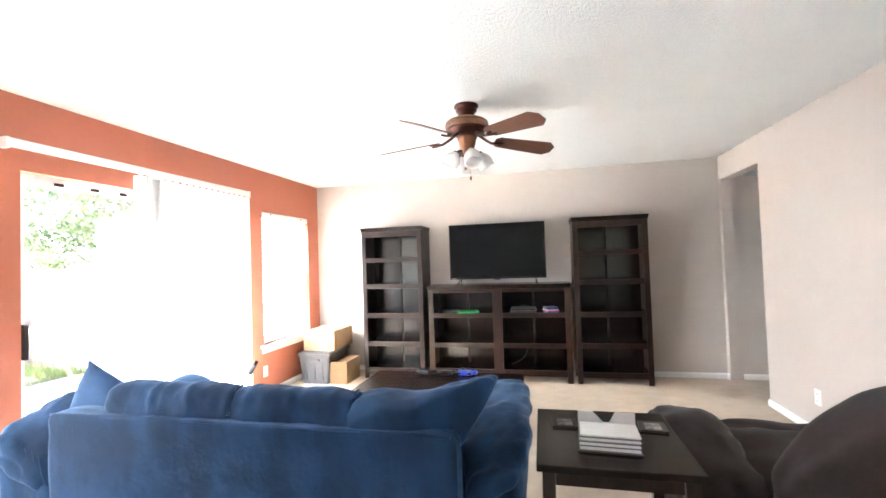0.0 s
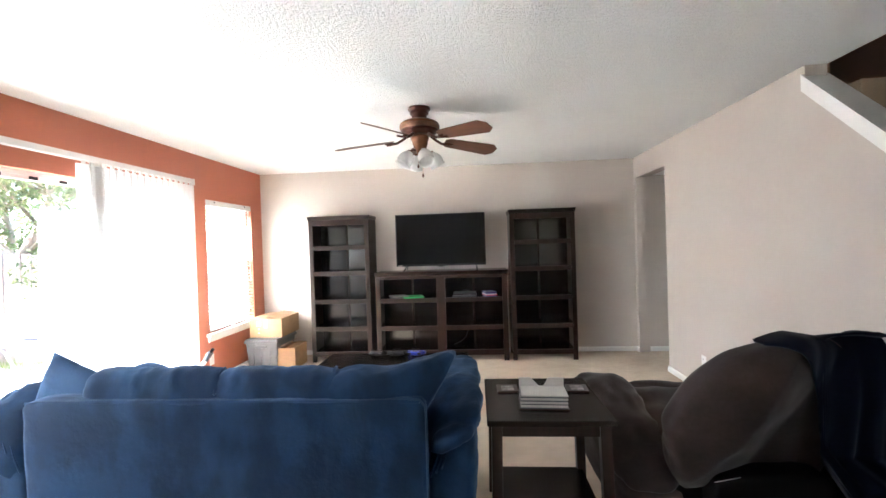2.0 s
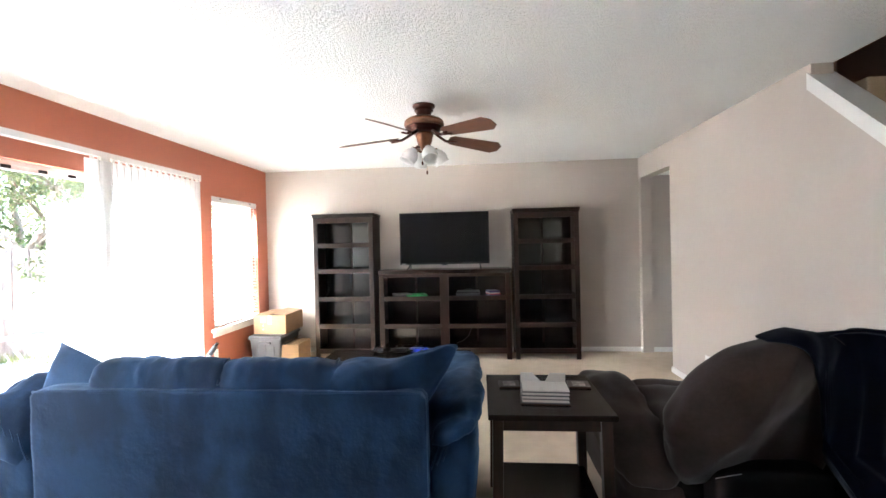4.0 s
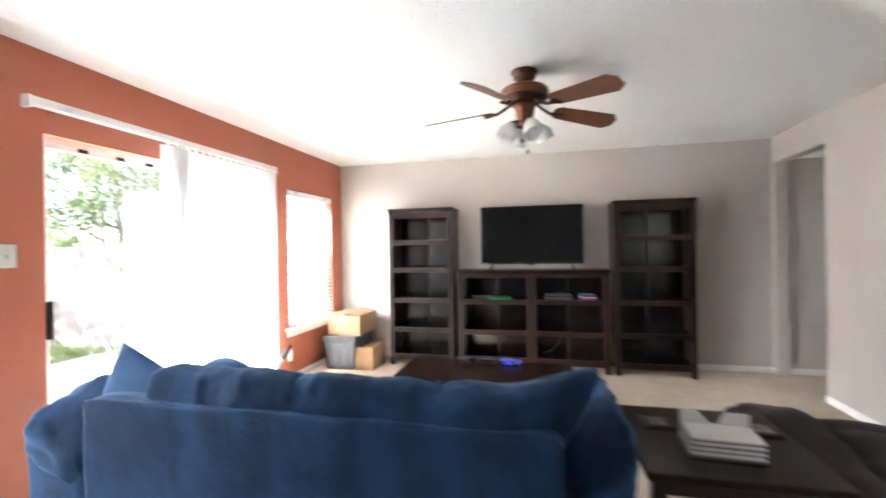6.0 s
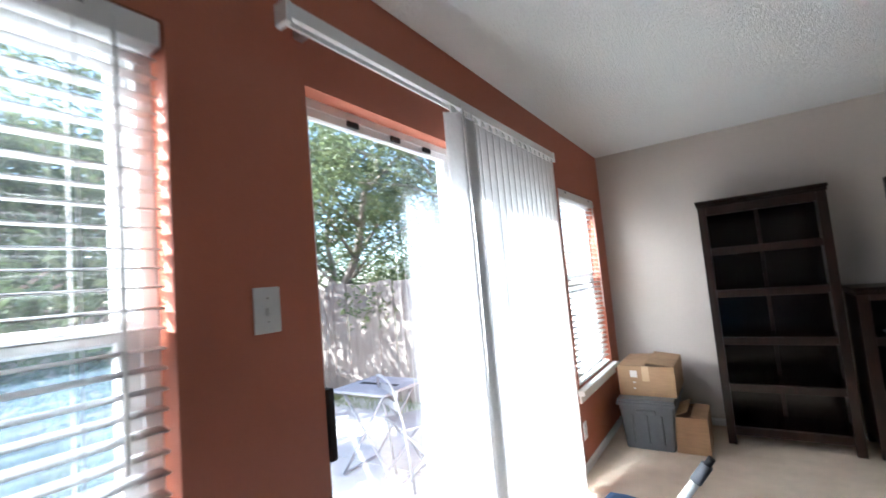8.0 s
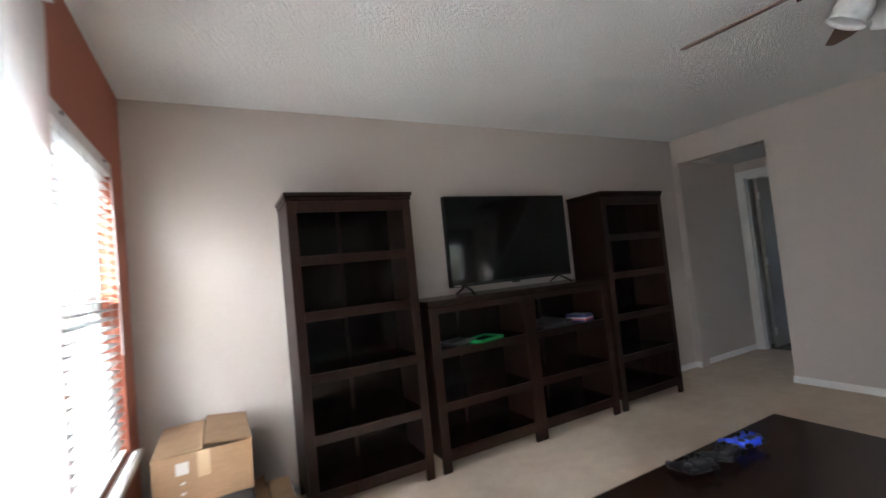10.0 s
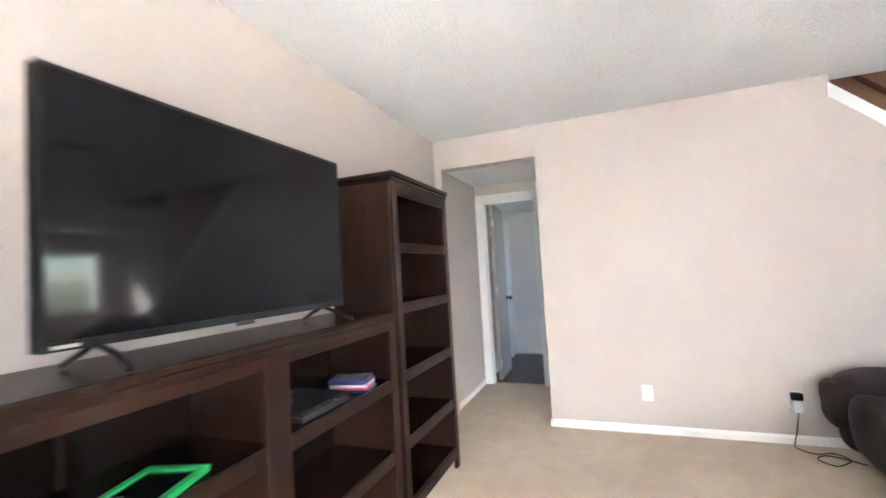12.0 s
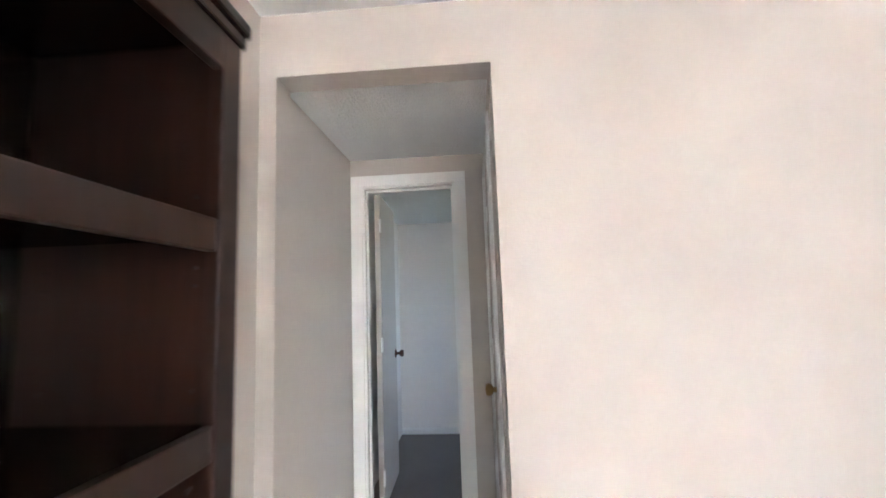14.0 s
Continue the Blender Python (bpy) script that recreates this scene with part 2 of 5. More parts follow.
def make_leaf(name, lo, hi):
    m, t, b, N, L = nodes_of(name)
    geo = N.new("ShaderNodeNewGeometry")
    r = ramp(t, geo.outputs["Random Per Island"], ((0.0, lo), (1.0, hi)))
    L.new(r.outputs[0], b.inputs["Base Color"])
    b.inputs["Roughness"].default_value = 0.5
    tr = N.new("ShaderNodeBsdfTranslucent")
    L.new(r.outputs[0], tr.inputs[0])
    mix = N.new("ShaderNodeMixShader")
    mix.inputs[0].default_value = 0.4
    L.new(b.outputs[0], mix.inputs[1])
    L.new(tr.outputs[0], mix.inputs[2])
    L.new(mix.outputs[0], N["Material Output"].inputs[0])
    return m


def make_glass():
    m, t, b, N, L = nodes_of("clear_window_glass")
    g = N.new("ShaderNodeBsdfGlass")
    g.inputs["IOR"].default_value, g.inputs["Roughness"].default_value = 1.45, 0.0
    g.inputs["Color"].default_value = (0.97, 0.985, 0.98, 1)
    L.new(g.outputs[0], N["Material Output"].inputs[0])
    return m


def make_hazed_glass(name, film_colour, share, clear=None):
    """Glass with a pale film that puts haze into its colour; clear: where along y it starts, a painted edge of
    sunlight; the film also ends below the head.
    """
    m, t, b, N, L = nodes_of(name)
    g = N.new("ShaderNodeBsdfGlass")
    g.inputs["IOR"].default_value, g.inputs["Roughness"].default_value = 1.45, 0.0
    d, tr, both, mix = (N.new("ShaderNode" + k) for k in ("BsdfDiffuse", "BsdfTranslucent", "MixShader", "MixShader"))
    d.inputs[0].default_value = tr.inputs[0].default_value = (*film_colour, 1)
    L.new(d.outputs[0], both.inputs[1])
    L.new(tr.outputs[0], both.inputs[2])
    n = noise_tex(t, 9, 4, 0.65)
    cover = ramp(t, n.outputs[0], ((0.3, (share * 0.7,) * 3), (0.7, (share * 1.2,) * 3))).outputs[0]
    # The film's side and top edges stand in for the sunlight's edge.
    if clear:
        co, sep = N.new("ShaderNodeTexCoord"), N.new("ShaderNodeSeparateXYZ")
        L.new(co.outputs["Object"], sep.inputs[0])
        side = ramp(t, sep.outputs[1], ((clear - 0.015, (0, 0, 0)), (clear + 0.02, (1, 1, 1))))
        half = N.new("ShaderNodeMath")
        half.operation = "MULTIPLY"
        half.inputs[1].default_value = 0.5
        L.new(sep.outputs[2], half.inputs[0])
        head = ramp(t, half.outputs[0], ((0.835, (1, 1, 1)), (0.89, (0, 0, 0))))
        cover = mul(t, cover, mul(t, side.outputs[0], head.outputs[0]))
    L.new(cover, mix.inputs[0])
    L.new(g.outputs[0], mix.inputs[1])
    L.new(both.outputs[0], mix.inputs[2])
    L.new(mix.outputs[0], N["Material Output"].inputs[0])
    return m


# Dust film whose mask paints in the part of the door glass in sun.
M["dusty_sunlit"] = make_hazed_glass("sunlit_dusty_door_glass", (0.78, 0.81, 0.84), 0.075, 0.515)
# Painted haze: a faint veil above, bluish sky glare on the lower panes.
M["haze"] = make_hazed_glass("hazy_window_glass", (0.80, 0.82, 0.84), 0.012)
M["film"] = make_hazed_glass("sky_haze_window_glass", (0.36, 0.50, 0.62), 0.11)
M["ceiling"], M["carpet"], M["sofa"], M["glass"] = make_ceiling(), make_carpet(), make_sofa(), make_glass()
M["vane"] = make_thin("white_fabric_vane", (0.82, 0.82, 0.82), (0.88, 0.88, 0.88), 0.52)
M["slat"] = make_thin("white_vinyl_slat", (0.82, 0.82, 0.81), (0.6, 0.6, 0.58), 0.12, rough=0.4)
M["shade"] = make_thin("frosted_white_glass", (0.80, 0.80, 0.79), (0.8, 0.8, 0.78), 0.35, rough=0.25)
M["leaf"] = make_leaf("sunlit_green_leaf", (0.060, 0.085, 0.036), (0.185, 0.215, 0.090))
M["leaf_dark"] = make_leaf("deep_green_leaf", (0.034, 0.062, 0.028), (0.11, 0.155, 0.062))


# ---- building helpers ----
def box_bm(lo, hi, bevel=0.0, segs=2, bm=None):
    bm = bm or bmesh.new()
    made = bmesh.ops.create_cube(bm, size=1)["verts"]
    for v in made:
        v.co = Vector([(lo[i] + hi[i]) / 2 + v.co[i] * (hi[i] - lo[i]) for i in range(3)])
    if bevel:
        edges = list({e for v in made for e in v.link_edges})
        bmesh.ops.bevel(bm, geom=edges, offset=bevel, segments=segs, affect="EDGES", profile=0.6)
    return bm


def lathe_bm(profile, segs=24, bm=None, m=None):
    """A turned body from (radius, height) pairs."""
    bm = bm or bmesh.new()
    m = m or Matrix()
    rings = []
    for r, z in profile:
        rings.append([bm.verts.new(m @ Vector((r * math.cos(2 * math.pi * k / segs), r * math.sin(2 * math.pi * k / segs), z))) for k in range(segs)])
    for a, b in zip(rings, rings[1:]):
        for k in range(segs):
            bm.faces.new((a[k], a[(k + 1) % segs], b[(k + 1) % segs], b[k]))
    for ring, flip in ((rings[0], True), (rings[-1], False)):
        if (ring[0].co - ring[segs // 2].co).length > 1e-4:
            bm.faces.new(ring[::-1] if flip else ring)
    for f in bm.faces:
        f.smooth = True
    return bm


def tube_bm(points, radius, segs=10, bm=None, taper=1.0):
    bm = bm or bmesh.new()
    pts = [Vector(p) for p in points]
    rings = []
    for i, p in enumerate(pts):
        d = (pts[min(i + 1, len(pts) - 1)] - pts[max(i - 1, 0)]).normalized()
        side = d.orthogonal().normalized() if i == 0 else (side - d * side.dot(d)).normalized()
        up = d.cross(side)
        r = radius * (1 + (taper - 1) * i / max(1, len(pts) - 1))
        rings.append([bm.verts.new(p + r * (math.cos(2 * math.pi * k / segs) * side + math.sin(2 * math.pi * k / segs) * up)) for k in range(segs)])
    for a, b in zip(rings, rings[1:]):
        for k in range(segs):
            bm.faces.new((a[k], a[(k + 1) % segs], b[(k + 1) % segs], b[k])).smooth = True
    bm.faces.new(rings[0][::-1])
    bm.faces.new(rings[-1])
    return bm


def soft_bm(lo, hi, power=4.0, cuts=14, lumps=0.008, seed=0.0, lump_scale=5.0, warp=None):
    """A stuffed, rounded block: a superellipsoid with soft lumps."""
    bm = bmesh.new()
    bmesh.ops.create_cube(bm, size=2)
    bmesh.ops.subdivide_edges(bm, edges=bm.edges, cuts=cuts, use_grid_fill=True)
    lo, hi = Vector(lo), Vector(hi)
    mid, half = (lo + hi) / 2, (hi - lo) / 2
    for v in bm.verts:
        c = v.co.copy()
        k = sum(abs(q) ** power for q in c) ** (1 / power)
        d = c / k
        p = mid + Vector((d.x * half.x, d.y * half.y, d.z * half.z))
        n = Vector((d.x / half.x, d.y / half.y, d.z / half.z)).normalized()
        p += n * lumps * (noise.noise(p * lump_scale + Vector((seed, seed * 1.7, 0))) * 1.4 + 0.5 * noise.noise(p * lump_scale * 3.1 + Vector((0, seed, seed))))
        v.co = warp(p) if warp else p
    for f in bm.faces:
        f.smooth = True
    return bm


def pillow_bm(width, height, thick, cuts=18, seed=0.0, full=0.0):
    """A square throw pillow with pinched corners, or rounder ones where it is full, standing in its own xz plane."""
    bm = bmesh.new()
    n = cuts
    grid = {}
    for side in (1, -1):
        for i in range(n + 1):
            for j in range(n + 1):
                u, w = 2 * i / n - 1, 2 * j / n - 1
                edge = i in (0, n) or j in (0, n)
                if edge and side < 0:
                    grid[side, i, j] = grid[1, i, j]
                    continue
                pinch = 1 - 0.045 * (1 - abs(u * w)) * max(abs(u), abs(w)) ** 2
                t = (max(0, 1 - abs(u) ** 3.0) * max(0, 1 - abs(w) ** 3.0)) ** 0.5
                pu, pw = (math.sqrt(1 - full * w * w / 2), math.sqrt(1 - full * u * u / 2)) if full else (pinch, pinch)
                p = Vector((u * width / 2 * pu, side * thick / 2 * t, w * height / 2 * pw))
                p.y += 0.012 * t * noise.noise(p * 9 + Vector((seed, 0, seed)))
                grid[side, i, j] = bm.verts.new(p)
    for side in (1, -1):
        for i in range(n):
            for j in range(n):
                q = [grid[side, i, j], grid[side, i + 1, j], grid[side, i + 1, j + 1], grid[side, i, j + 1]]
                try:
                    bm.faces.new(q if side < 0 else q[::-1]).smooth = True
                except ValueError:
                    pass
    return bm


def mesh_of(bm, material, name="mesh", recalc=True):
    if recalc:
        bmesh.ops.recalc_face_normals(bm, faces=bm.faces)
    me = bpy.data.meshes.new(name)
    bm.to_mesh(me)
    bm.free()
    me.materials.append(M[material] if isinstance(material, str) else material)
    return me


def part(name, bm, material, parent, label="", m=None):
    """Links a bmesh (or a shared mesh) as one mesh object under a thing or a part."""
    me = bm if isinstance(bm, bpy.types.Mesh) else mesh_of(bm, material, name)
    ob = new(name, me)
    ob.parent = parent
    if m is not None:
        ob.matrix_basis = m
    return tagged(ob, label)


def thing(name, at, label, category, group="", rz=0.0):
    root = new(name)
    root.empty_display_size = 0.1
    root.matrix_basis = pose(*at, 0, 0, rz)
    return tagged(root, label, category, group)


def solid(name, bm, material, label, category, at=(0, 0, 0), group=""):
    ob = new(name, mesh_of(bm, material, name))
    ob.location = at
    return tagged(ob, label, category, group)


def structure(name, bm, material, label="", category=""):
    return tagged(new(name, mesh_of(bm, material, name)), label, category, kind="structure")


def boxes_bm(boxes):
    bm = bmesh.new()
    for lo, hi in boxes:
        box_bm(lo, hi, bm=bm)
    return bm


# ---- the room's shell ----
XO = XL - WT
structure("floor", box_bm((XO, YB - WT, -0.10), (3.95, YT + WT, 0.0)), "carpet", "worn beige carpet covering the living room floor", "floor")
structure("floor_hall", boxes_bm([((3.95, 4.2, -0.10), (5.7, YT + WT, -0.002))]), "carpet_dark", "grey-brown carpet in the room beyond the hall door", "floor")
structure("floor_rear", box_bm((3.95, YB - WT, -0.10), (XE + WT, 0.3, -0.001)), "carpet", "beige carpet in the rear hall", "floor")


def wall_with_holes(x0, x1, y0, y1, top, holes):
    """Boxes of a wall along y with openings (from, to, sill, head)."""
    out, y = [], y0
    for a, b, s, h in sorted(holes):
        out.append(((x0, y, 0), (x1, a, top)))
        if s > 0:
            out.append(((x0, a, 0), (x1, b, s)))
        if h < top:
            out.append(((x0, a, h), (x1, b, top)))
        y = b
    out.append(((x0, y, 0), (x1, y1, top)))
    return out


holes = [(DOOR[0], DOOR[1], 0, DOOR[2])] + list(WIN)
structure("wall_west", boxes_bm(wall_with_holes(XO, XL, YB, YT + WT, ZC, holes)), "accent", "terracotta painted accent wall with patio door and windows", "wall")
structure("wall_north", box_bm((XL, YT, 0), (2.876, YT + WT, ZC)), "wall", "plain beige painted wall behind the media furniture", "wall")
structure("wall_south", boxes_bm([((XL, YB - WT, 0), (3.68, YB, ZC)), ((4.78, YB - WT, 0), (XE, YB, ZC)), ((3.68, YB - WT, 0), (4.78, YB, 0.85)),
                                  ((3.68, YB - WT, 2.0), (4.78, YB, ZC))]), "wall", "plain beige painted rear wall with a window", "wall")


def east_wall():
    """The wall beside the stairs: full height by the hall, then falling with the stairs' slope."""
    bm = boxes_bm([((XR, 2.880, 0), (2.876, HALL[0], ZC)), ((XR, HALL[0], HALL[2]), (2.876, HALL[1], ZC)), ((XR, HALL[1], 0), (2.876, YT, ZC))])
    y0, z0, y1, z1 = 2.880, 2.355, 0.40, 0.100
    pts = [(y1, 0), (y0, 0), (y0, z0), (y1, z1)]
    a = [bm.verts.new((XR, y, z)) for y, z in pts]
    b = [bm.verts.new((2.876, y, z)) for y, z in pts]
    bm.faces.new(a)
    bm.faces.new(b[::-1])
    for k in range(4):
        bm.faces.new((a[k], b[k], b[(k + 1) % 4], a[(k + 1) % 4]))
    return bm


structure("wall_east", east_wall(), "wall", "beige painted wall with hall opening and stair slope", "wall")
cap = bmesh.new()
prof = [(XR - 0.014, -0.088), (XR - 0.014, 0.012), (2.898, 0.012), (2.898, -0.088), (2.876, -0.088), (2.876, -0.002), (XR, -0.002), (XR, -0.088)]
ends = [[cap.verts.new((x, y, z + dz)) for x, dz in prof] for y, z in ((2.897, 2.378), (0.40, 0.106))]
for k in range(8):
    cap.faces.new((ends[0][k], ends[0][(k + 1) % 8], ends[1][(k + 1) % 8], ends[1][k]))
cap.faces.new(ends[0])
cap.faces.new(ends[1][::-1])
structure("trim_stair_cap", cap, "white", "white painted cap on the sloping stair wall", "trim")
structure("ceiling", boxes_bm([((XO, YB - WT, ZC), (2.876, YT + WT, ZC + 0.1)), ((2.876, YB - WT, ZC), (XE + WT, 0.3, ZC + 0.1))]), "ceiling",
          "white popcorn textured ceiling", "ceiling")
structure("wall_stairwell", boxes_bm([((3.80, 0.3, 0), (3.95, 4.20, 4.6)), ((2.876, 4.05, 2.3), (3.80, 4.20, 4.6)), ((2.72, 0.2, ZC + 0.1), (2.876, 4.2, 4.6)),
                                      ((2.876, 0.2, ZC + 0.1), (3.95, 0.3, 4.6)), ((2.72, 0.2, 4.6), (3.95, 4.2, 4.7))]), "stairwall", "brown painted stairwell walls", "wall")
structure("wall_rear_hall", boxes_bm([((XE, YB - WT, 0), (XE + WT, 0.3, ZC)), ((3.95, 0.2, 0), (XE, 0.3, ZC))]), "wall", "beige painted walls of the rear hall", "wall")

# hall and the room past it
structure("wall_hall_north", box_bm((2.876, 5.705, 0), (3.88, YT + WT, 2.4)), "wall", "beige painted hall wall", "wall")
structure("wall_hall_end", boxes_bm([((3.88, 4.65, 0), (4.0, 5.035, 2.4)), ((3.88, 5.628, 0), (4.0, YT + WT, 2.4)), ((3.88, 5.035, 2.035), (4.0, 5.628, 2.4))]), "wall",
          "beige painted hall end wall around a doorway", "wall")
structure("wall_hall_south", boxes_bm([((2.876, 4.70, 0), (3.035, 4.842, 2.4)), ((3.785, 4.70, 0), (3.88, 4.842, 2.4)), ((3.035, 4.70, 2.035), (3.785, 4.842, 2.4)),
                                       ((3.035, 4.65, 0), (3.785, 4.70, 2.035))]), "wall", "beige painted hall wall around a closed door", "wall")
structure("ceiling_hall", box_bm((2.876, 4.70, 2.212), (3.88, YT + 0.05, 2.3)), "ceiling", "white textured hall ceiling", "ceiling")
structure("wall_far_room", boxes_bm([((5.545, 4.3, 0), (5.665, YT + WT, 2.3)), ((4.0, 5.70, 0), (5.545, YT + WT, 2.3)), ((4.0, 4.2, 0), (4.95, 4.3, 2.3)), ((5.50, 4.2, 0), (5.665, 4.3, 2.3)),
                                     ((4.95, 4.2, 0), (5.50, 4.3, 0.9)), ((4.95, 4.2, 1.88), (5.50, 4.3, 2.3)),
                                     ((3.95, 4.3, 0), (4.0, 4.65, 2.3))]), "cool_wall", "off-white walls of the far room", "wall")
structure("ceiling_far_room", box_bm((4.0, 4.2, 2.07), (5.665, YT + WT, 2.2)), "ceiling", "white ceiling of the far room", "ceiling")


def baseboard(name, a, b, nrm, h=0.058, t=0.012):
    """A moulded skirting board from a to b, on the side that nrm points to."""
    a, b, n = Vector((*a, 0)), Vector((*b, 0)), Vector((*nrm, 0))
    bm = bmesh.new()
    prof = [(0, 0), (t, 0), (t, h * 0.72), (t * 0.6, h * 0.86), (t * 0.45, h), (0, h)]
    r = [[bm.verts.new(p + n * d + Vector((0, 0, z))) for d, z in prof] for p in (a, b)]
    for k in range(6):
        bm.faces.new((r[0][k], r[0][(k + 1) % 6], r[1][(k + 1) % 6], r[1][k]))
    bm.faces.new(r[0])
    bm.faces.new(r[1][::-1])
    structure(name, bm, "white", "white painted baseboard", "baseboard")


baseboard("baseboard_north", (XL, YT), (XR + 0.16, YT), (0, -1))
baseboard("baseboard_west_1", (XL, DOOR[1] + 0.02), (XL, YT), (1, 0))
baseboard("baseboard_west_2", (XL, YB), (XL, DOOR[0] - 0.02), (1, 0))
baseboard("baseboard_east", (XR, 0.45), (XR, HALL[0] + 0.012), (-1, 0))
baseboard("baseboard_east_return", (XR, HALL[0]), (2.876, HALL[0]), (0, 1))
baseboard("baseboard_east_2", (XR, HALL[1]), (XR, YT), (-1, 0))
baseboard("baseboard_hall_north", (2.876, 5.705), (3.88, 5.705), (0, -1))
baseboard("baseboard_hall_end", (3.88, 4.842), (3.88, 4.965), (-1, 0))
baseboard("baseboard_far_room", (5.545, 4.3), (5.545, 5.70), (-1, 0))


def casing(name, corners, nrm, width=0.07, t=0.016):
    """Door casing round an opening: corners (from, to, head) in the wall's own line."""
    (ax, ay), (bx, by), head = corners
    a, b, n = Vector((ax, ay, 0)), Vector((bx, by, 0)), Vector((*nrm, 0))
    d = (b - a).normalized()
    bm = bmesh.new()
    for p, q in ((a - d * width, a), (b, b + d * width)):
        c = [p, q, q + n * t, p + n * t * 0.7]
        lo = [bm.verts.new(v) for v in c]
        hi = [bm.verts.new(v + Vector((0, 0, head))) for v in c]
        for k in range(4):
            bm.faces.new((lo[k], lo[(k + 1) % 4], hi[(k + 1) % 4], hi[k]))
        bm.faces.new(lo)
        bm.faces.new(hi[::-1])
    c = [a - d * width, b + d * width]
    z0, z1 = Vector((0, 0, head)), Vector((0, 0, head + width))
    v = [bm.verts.new(x) for x in (c[0] + z0, c[1] + z0, c[1] + z1, c[0] + z1, c[0] + z0 + n * t, c[1] + z0 + n * t, c[1] + z1 + n * t * 0.7, c[0] + z1 + n * t * 0.7)]
    for f in ((0, 1, 2, 3), (4, 5, 6, 7), (0, 1, 5, 4), (3, 2, 6, 7), (0, 3, 7, 4), (1, 2, 6, 5)):
        bm.faces.new([v[k] for k in f])
    return structure(name, bm, "white", "white painted wooden door casing", "trim")


casing("trim_hall_door", ((3.88, 5.035), (3.88, 5.628), 2.033), (-1, 0))
casing("trim_side_door", ((3.038, 4.842), (3.782, 4.842), 2.033), (0, 1), 0.06)
structure("trim_door_jamb", boxes_bm([((3.875, 5.612, 0), (4.005, 5.64, 2.035)), ((3.875, 5.032, 0), (4.005, 5.05, 2.035)), ((3.875, 5.05, 2.018), (4.005, 5.612, 2.037)),
                                      ((3.92, 5.600, 0), (3.95, 5.612, 2.02)), ((3.92, 5.05, 0), (3.95, 5.06, 2.02)), ((3.92, 5.06, 2.005), (3.95, 5.600, 2.018))]),
          "white", "white painted door jamb with stop", "trim")


def knob(parent, at, axis, material="brass"):
    m = Matrix.Translation(at) @ Vector(axis).to_track_quat("Z", "Y").to_matrix().to_4x4()
    bm = lathe_bm([(0.032, 0), (0.032, 0.006), (0.012, 0.012), (0.011, 0.03), (0.022, 0.036), (0.028, 0.05), (0.024, 0.062), (0.0, 0.066)], 20, m=m)
    part("knob", bm, material, parent, "aged brass door knob")


def slab_door(name, at, rz, width, height, label, knob_x, sides):
    d = thing(name, at, label, "door", rz=rz)
    d["kind"] = "structure"
    bm = box_bm((0, -0.0175, 0.012), (width, 0.0175, height), 0.003)
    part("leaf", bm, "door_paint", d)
    for s in sides:
        knob(d, (knob_x, s * 0.0175, 0.90), (0, s, 0), "fan_dark" if len(sides) > 1 else "brass")
    for z in (0.20, 1.02, 1.80):
        h = lathe_bm([(0.006, -0.045), (0.007, -0.04), (0.007, 0.04), (0.006, 0.045)], 10, m=Matrix.Translation((-0.004, -0.02, z)))
        box_bm((-0.002, -0.0205, z - 0.044), (0.03, -0.0176, z + 0.044), bm=h)
        part("hinge", h, "white", d)
    return d


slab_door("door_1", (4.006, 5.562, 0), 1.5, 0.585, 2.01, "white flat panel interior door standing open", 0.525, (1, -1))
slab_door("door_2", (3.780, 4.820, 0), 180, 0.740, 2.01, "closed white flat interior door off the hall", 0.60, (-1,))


# ---- windows, patio door and blinds ----
def pane(parent, lo, hi, name="pane", material="glass"):
    o = part(name, box_bm(lo, hi), material, parent)
    o.visible_shadow = False
    return o


def frame_bm(x0, x1, y0, y1, z0, z1, w):
    return boxes_bm([((x0, y0, z0), (x1, y0 + w, z1)), ((x0, y1 - w, z0), (x1, y1, z1)), ((x0, y0 + w, z0), (x1, y1 - w, z0 + w)), ((x0, y0 + w, z1 - w), (x1, y1 - w, z1))])


def hung_window(name, y0, y1, z0, z1, sill=True):
    w = thing(name, (XL, y0, z0), "white vinyl single hung window with horizontal blinds", "window")
    w["kind"] = "structure"
    W, H, mid = y1 - y0, z1 - z0, 0.77
    part("window_frame", frame_bm(-0.145, -0.075, 0.0, W, 0.0, H, 0.035), "vinyl", w)
    up = part("upper_sash", frame_bm(-0.138, -0.112, 0.035, W - 0.035, mid - 0.02, H - 0.035, 0.035), "vinyl", w)
    lo = part("lower_sash", frame_bm(-0.110, -0.080, 0.035, W - 0.035, 0.035, mid + 0.03, 0.042), "vinyl", w)
    pane(up, (-0.127, 0.07, mid + 0.015), (-0.123, W - 0.07, H - 0.07), material="haze")
    pane(lo, (-0.097, 0.077, 0.077), (-0.093, W - 0.077, mid - 0.012), material="film")
    part("sash_lock", box_bm((-0.085, W / 2 - 0.03, mid + 0.03), (-0.06, W / 2 + 0.03, mid + 0.045), 0.004), "charcoal", lo)
    part("window_sill", box_bm((-0.075, -0.06, -0.035), (0.05, W + 0.06, -0.002), 0.006), "white", w)
    part("apron", box_bm((0.0, -0.035, -0.095), (0.016, W + 0.035, -0.035), 0.004), "white", w)
    return w


